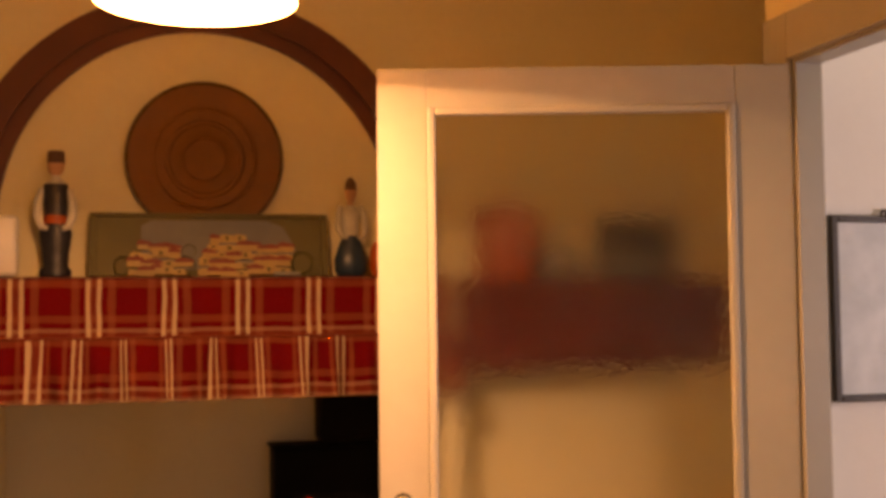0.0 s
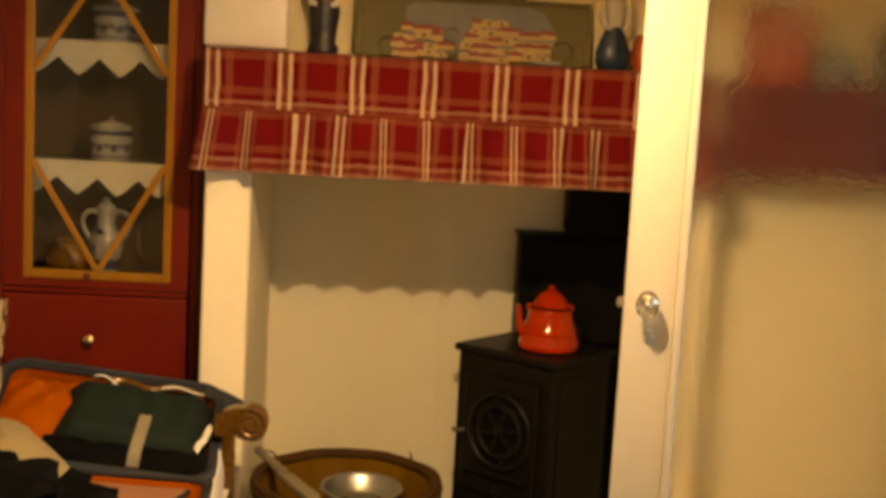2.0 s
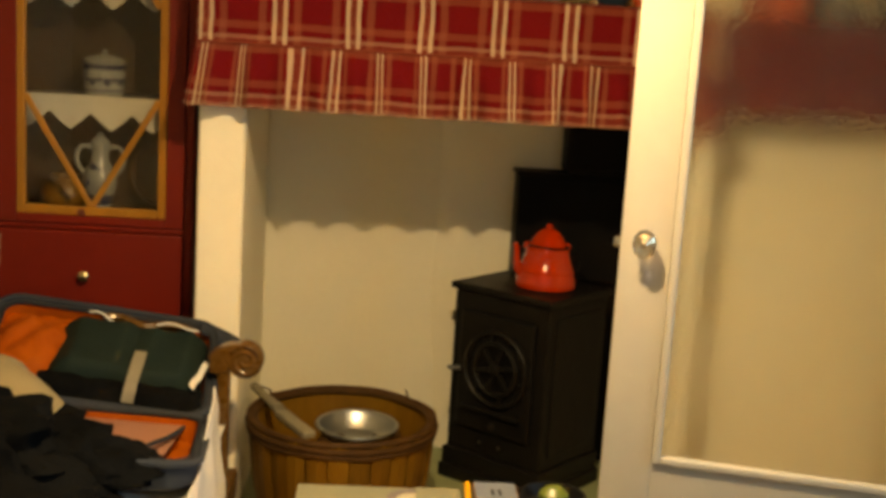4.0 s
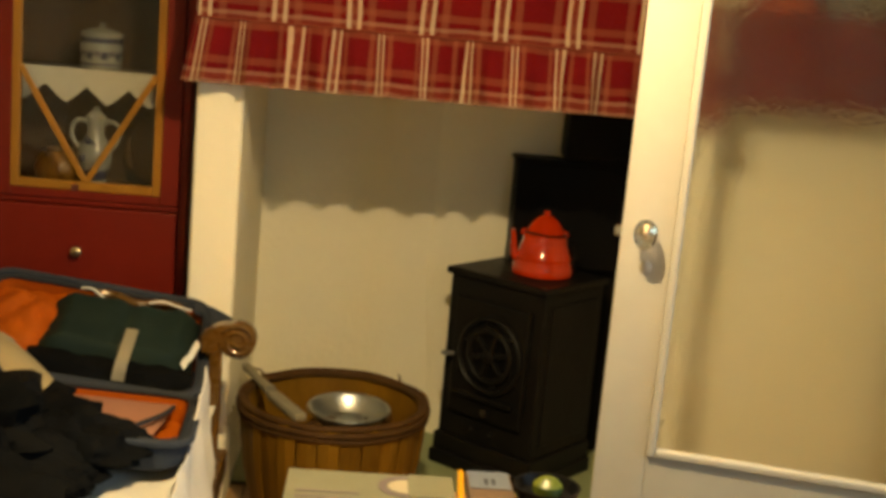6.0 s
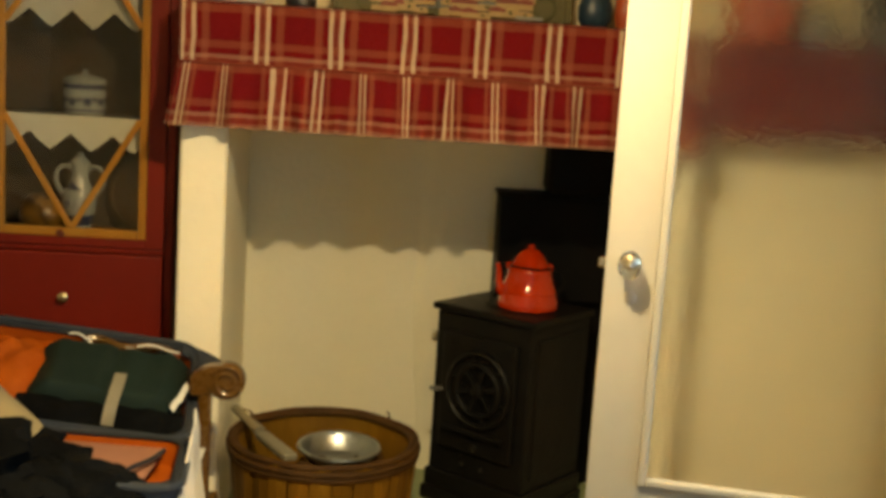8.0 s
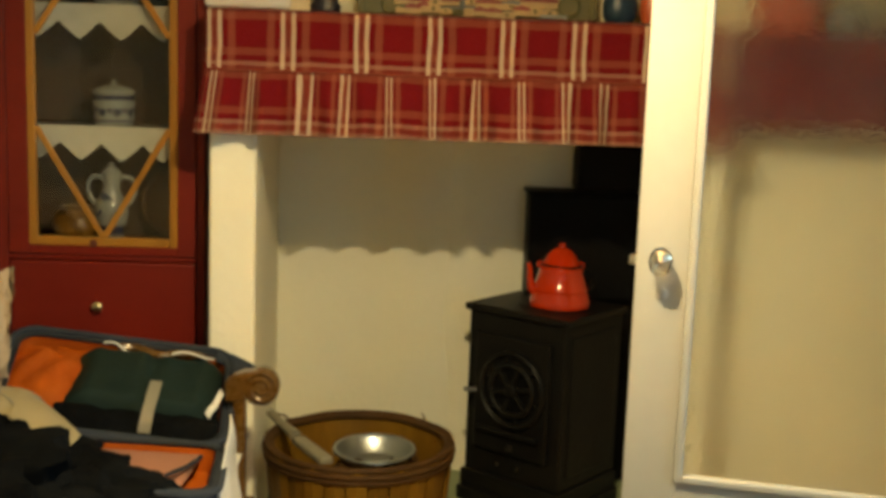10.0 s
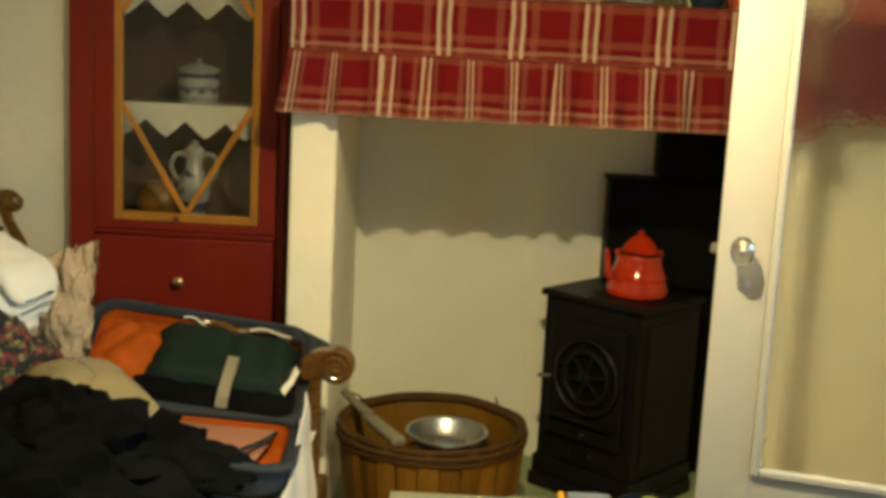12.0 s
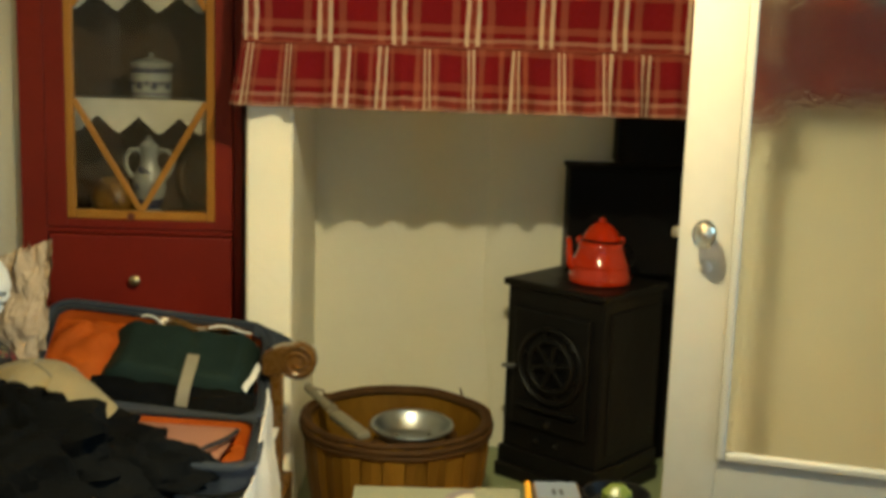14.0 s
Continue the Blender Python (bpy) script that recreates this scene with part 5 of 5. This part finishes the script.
def towel_fold(k):
    """One thick fold of the towel: a flattened roll that droops at both ends."""
    def fn(u, v):
        a = 2 * math.pi * v
        w, h = 0.105 - 0.010 * k, 0.021
        along = (u - 0.5) * (0.30 - 0.012 * k)
        end = max(0.0, 1 - abs(2 * u - 1) ** 8) ** 0.5
        droop = -0.16 * max(0.0, u - 0.70) ** 1.3 - 0.40 * max(0.0, 0.22 - u) ** 1.3
        n = noise.fractal(Vector((along * 11, math.cos(a) * 0.9, k * 3.0 + math.sin(a) * 0.5)), 0.9, 2.1, 3)
        return TWM @ Vector((along + 0.008 * k, w * math.cos(a) * (0.6 + 0.4 * end) + 0.012 * math.sin(k * 2 + u * 5), 0.036 * k + h * math.sin(a) * (0.35 + 0.65 * end) + droop + 0.010 * n))
    return fn


for k in range(3):
    part("fold", sheet(towel_fold(k), 36, 28), WHITE_CLOTH, tw, "", True)
part("under_roll", heap(-1.235, 2.99, 0.70, 0.15, 0.10, 0.085, 7.7, 0.10, 4.0, 40, 0.3), WHITE_CLOTH, tw, "", True)


def bag_face(s):
    def fn(u, v):
        z = 0.52 + 0.40 * v
        x = -1.125 + 0.125 * u + 0.035 * v - 0.03 * v * (1 - u)
        n = noise.fractal(Vector((u * 4, v * 5, s * 3 + 4)), 0.8, 2.1, 4)
        top = 0.02 * noise.noise(Vector((u * 9, 0, 1))) * v
        return Vector((x + 0.010 * n, 3.10 + s * (0.02 + 0.03 * math.sin(math.pi * u) * (1 - 0.6 * v)) + 0.016 * n - 0.02 * v, z + top - 0.05 * v * (1 - u)))
    return fn


paper = thing("paper_bag", (-1.06, 3.10, 0.52), "crumpled brown paper bag leaning on the suitcase", "paper bag")
part("front_panel", sheet(bag_face(-1), 26, 36), KRAFT, paper)
part("back_panel", sheet(bag_face(1), 26, 36), KRAFT, paper)

# the daybed and all that lies on it keep one scale, a little smaller than built above
EYE = Vector((0, 0, 1.5))
for ob in (bed, case, cube, und, org, brn, jacket, jumper, cap, dress, tw, paper):
    ob.location = EYE + (ob.location - EYE) * 0.97
    ob.scale = (0.97, 0.97, 0.97)

# ---- table in front with papers ----
tab = thing("table", (0.15, 1.5, 0), "small dark wooden table with papers on it", "table")
part("tabletop", box(-0.092, 0.62, 1.15, 1.86, 0.715, 0.738, 0.006), TABLE_WOOD, tab)
for tx in (-0.05, 0.57):
    for ty in (1.20, 1.81):
        part("leg", box(tx - 0.022, tx + 0.022, ty - 0.022, ty + 0.022, 0, 0.66, 0.004), TABLE_WOOD, tab)
for a, b, c, d in ((-0.05, 0.57, 1.19, 1.21), (-0.05, 0.57, 1.80, 1.82), (-0.06, -0.04, 1.21, 1.80), (0.56, 0.58, 1.21, 1.80)):
    part("apron", box(a, b, c, d, 0.66, 0.714, 0.002), TABLE_WOOD, tab)
mag = thing("magazine", (0.04, 1.75, 0.739), "pale printed magazine lying on the table", "magazine")
part("booklet", box(-0.098, 0.172, 1.52, 1.895, 0.739, 0.746, 0.002), PAPER, mag)
part("picture_arc", lathe([(0.030, 0.0), (0.044, 0.0), (0.044, 0.0006), (0.030, 0.0006)], (0.095, 1.842, 0.7465), None, 32), MAUVE, mag)
part("picture_spot", lathe([(0, 0.0), (0.028, 0.0), (0.028, 0.0006), (0, 0.0006)], (0.095, 1.842, 0.7465), None, 32), STRAP, mag)
for k in range(5):
    part("text_bar", box(-0.08, 0.02 - 0.01 * (k % 3), 1.80 - 0.022 * k, 1.808 - 0.022 * k, 0.7462, 0.7467), MAUVE, mag)
part("sheet_corner", box(0.10, 0.175, 1.80, 1.892, 0.7462, 0.749, 0.001), PAPER, mag)
pen = thing("pencil", (0.18, 1.83, 0.75), "yellow pencil lying on the papers", "pencil")
part("shaft", tube([(0.178, 1.70, 0.755), (0.188, 1.895, 0.757)], 0.0055, 6), YELLOW, pen)
part("ferrule", tube([(0.1777, 1.690, 0.755), (0.178, 1.70, 0.755)], 0.0057, 8), STEEL, pen)
bx = thing("card_box", (0.235, 1.86, 0.739), "blue-grey and brown card box on the table", "box")
part("box_body", box(0.196, 0.272, 1.74, 1.905, 0.739, 0.757, 0.003), BROWN_CARD, bx)
part("box_label", box(0.200, 0.268, 1.83, 1.902, 0.7572, 0.7585), BLUE_CARD, bx)
for k in range(2):
    part("label_bar", box(0.225 + 0.012 * k, 0.231 + 0.012 * k, 1.845, 1.87, 0.7586, 0.7592), CASE_DARK, bx)
bowl = thing("dark_bowl", (0.325, 1.83, 0.739), "dark round bowl with lime green fruit", "bowl")
part("bowl_body", lathe([(0, 0), (0.03, 0), (0.048, 0.012), (0.055, 0.032), (0.051, 0.032), (0.044, 0.014), (0, 0.006)], (0.325, 1.83, 0.739), None, 32), IRON, bowl, "", True)
lime = single("lime", lathe([(0, 0), (0.016, 0.004), (0.025, 0.016), (0.024, 0.028), (0.014, 0.038), (0, 0.042)], (0.325, 1.825, 0.746), None, 24), LIME, (0.325, 1.825, 0.746), "lime green fruit in the dark bowl", "fruit", smooth=True)

# ---- hall picture ----
hp = thing("hall_picture", (1.46, 2.01, 1.5), "small dark-framed blue-grey print on the hall wall", "picture")
HX0, HX1, HZ0, HZ1 = 1.343, 1.60, 1.325, 1.692
for a, b, c, d in ((HX0, HX0 + 0.016, HZ0, HZ1), (HX1 - 0.016, HX1, HZ0, HZ1), (HX0 + 0.016, HX1 - 0.016, HZ0, HZ0 + 0.014), (HX0 + 0.016, HX1 - 0.016, HZ1 - 0.014, HZ1)):
    part("frame_bar", box(a, b, 1.992, 2.008, c, d, 0.003), DARK_FRAME, hp)
part("print", box(HX0 + 0.016, HX1 - 0.016, 2.000, 2.006, HZ0 + 0.014, HZ1 - 0.014), PRINT, hp, "pale blue-grey print")
part("hook", tube([(1.463, 2.004, HZ1), (1.466, 2.000, HZ1 + 0.012), (1.474, 2.004, HZ1 + 0.012), (1.477, 2.004, HZ1)], 0.003, 6), DARK_FRAME, hp)

# ---- nook shelf behind the glazed door ----
ns = thing("nook_shelf", (1.55, 3.8, 1.6), "wall shelf with a red cloth front in the nook", "shelf")
part("board", box(1.07, 2.02, 3.66, NORTH - 0.002, 1.59, 1.612, 0.003), ARCH_BROWN, ns)
part("valance", sheet(lambda u, v: Vector((1.06 + 0.97 * u, 3.652 - 0.008 * math.sin(u * 70) * v, 1.618 - 0.30 * v)), 120, 8, 0.003, lambda u, v: (0.97 * u, 0.30 * v)), RED_CLOTH, ns, "red cloth valance", True)
for bxx in (1.12, 1.95):
    part("bracket", box(bxx, bxx + 0.02, 3.72, NORTH - 0.002, 1.42, 1.589, 0.002), ARCH_BROWN, ns)
rt = thing("red_canister", (1.255, 3.76, 1.612), "red tin canister on the nook shelf", "canister")
part("body", lathe([(0, 0), (0.105, 0), (0.107, 0.01), (0.107, 0.20), (0.10, 0.205)], (1.255, 3.765, 1.613), None, 36), CANISTER_RED, rt, "", True)
part("lid", lathe([(0.109, 0.205), (0.109, 0.235), (0.10, 0.245), (0.02, 0.25), (0.02, 0.265), (0, 0.27)], (1.255, 3.765, 1.613), None, 36), CANISTER_RED, rt, "", True)
wj = thing("white_jar", (1.445, 3.76, 1.612), "white china jar on the nook shelf", "jar")
part("body", lathe([(0, 0), (0.05, 0), (0.066, 0.03), (0.068, 0.07), (0.05, 0.10), (0.04, 0.105), (0.045, 0.115), (0.03, 0.125), (0, 0.13)], (1.445, 3.765, 1.613), None, 32), CHINA, wj, "", True)
fr2 = thing("framed_picture", (1.75, 3.80, 1.612), "dark framed picture standing on the nook shelf", "picture frame")
for a, b, c, d in ((1.60, 1.625, 0, 0.22), (1.875, 1.90, 0, 0.25), (1.625, 1.875, 0, 0.02), (1.625, 1.875, 0.10, 0.22)):
    part("frame_bar", box(a, b, 3.79, 3.81, 1.613 + c, 1.613 + d, 0.003), DARK_FRAME, fr2)
part("mount", box(1.625, 1.875, 3.797, 3.805, 1.633, 1.713), CHINA, fr2)

# the nook's shelf and the things on it stand against the nook's wall, a little smaller than built above
for ob in (ns, rt, wj, fr2):
    ob.location = Vector((0, 0, 1.5)) + (ob.location - Vector((0, 0, 1.5))) * 0.9235
    ob.scale = (0.9235, 0.9235, 0.9235)

# ---- pendant lamp ----
pl = thing("pendant_lamp", (LAMP.x, LAMP.y, LAMP.z), "lit pendant lamp with a wide cream shade", "pendant lamp")
PS = Matrix.Diagonal((0.866, 0.866, 0.966, 1))
part("shade", lathe([(0.178, 0.0), (0.182, 0.0), (0.176, 0.035), (0.150, 0.085), (0.10, 0.125), (0.045, 0.145), (0.045, 0.140), (0.098, 0.120), (0.147, 0.082), (0.172, 0.034), (0.178, 0.0)], LAMP, PS, 64), SHADE, pl, "cream translucent shade", True)
part("bulb", lathe([(0, 0.060), (0.020, 0.064), (0.030, 0.080), (0.028, 0.100), (0.014, 0.128), (0, 0.13)], LAMP, PS, 24), BULB, pl, "lit bulb", True)
part("holder", lathe([(0, 0.128), (0.02, 0.128), (0.022, 0.18), (0.012, 0.20), (0, 0.20)], LAMP, PS, 20), BRASS, pl, "", True)
part("cord", tube([(LAMP.x, LAMP.y, LAMP.z + 0.198), (LAMP.x, LAMP.y, CEIL - 0.02)], 0.004, 8), CASE_DARK, pl)
part("rose", lathe([(0, 0), (0.045, 0.002), (0.03, -0.02), (0.008, -0.028), (0, -0.028)], (LAMP.x, LAMP.y, CEIL - 0.002), None, 24), PLASTIC, pl, "", True)

# ---- floor boards, last ----
fl = tagged(new("floor", mesh_of("floor", box(-2.35, 3.45, -1.75, 4.3, -0.1, -0.021), CAB_DARK)), "wooden board floor", "floor", kind="structure")
ORIGIN[fl] = Vector((0, 0, 0))
pw = 0.145
x = -2.348
plank_mesh = {}
while x < 3.44:
    for y0, y1 in ((-1.74, 0.9), (0.904, 3.597)):
        w = min(pw, 3.448 - x) - 0.004
        key = (round(w, 4), y0)
        if key not in plank_mesh:
            plank_mesh[key] = mesh_of("board", box(0, w, y0, y1, -0.02, 0.0, 0.002, seg=1), OAK)
        ob = new("board", plank_mesh[key])
        ob.location = (x, 0, 0)
        ob.parent = fl
    x += pw
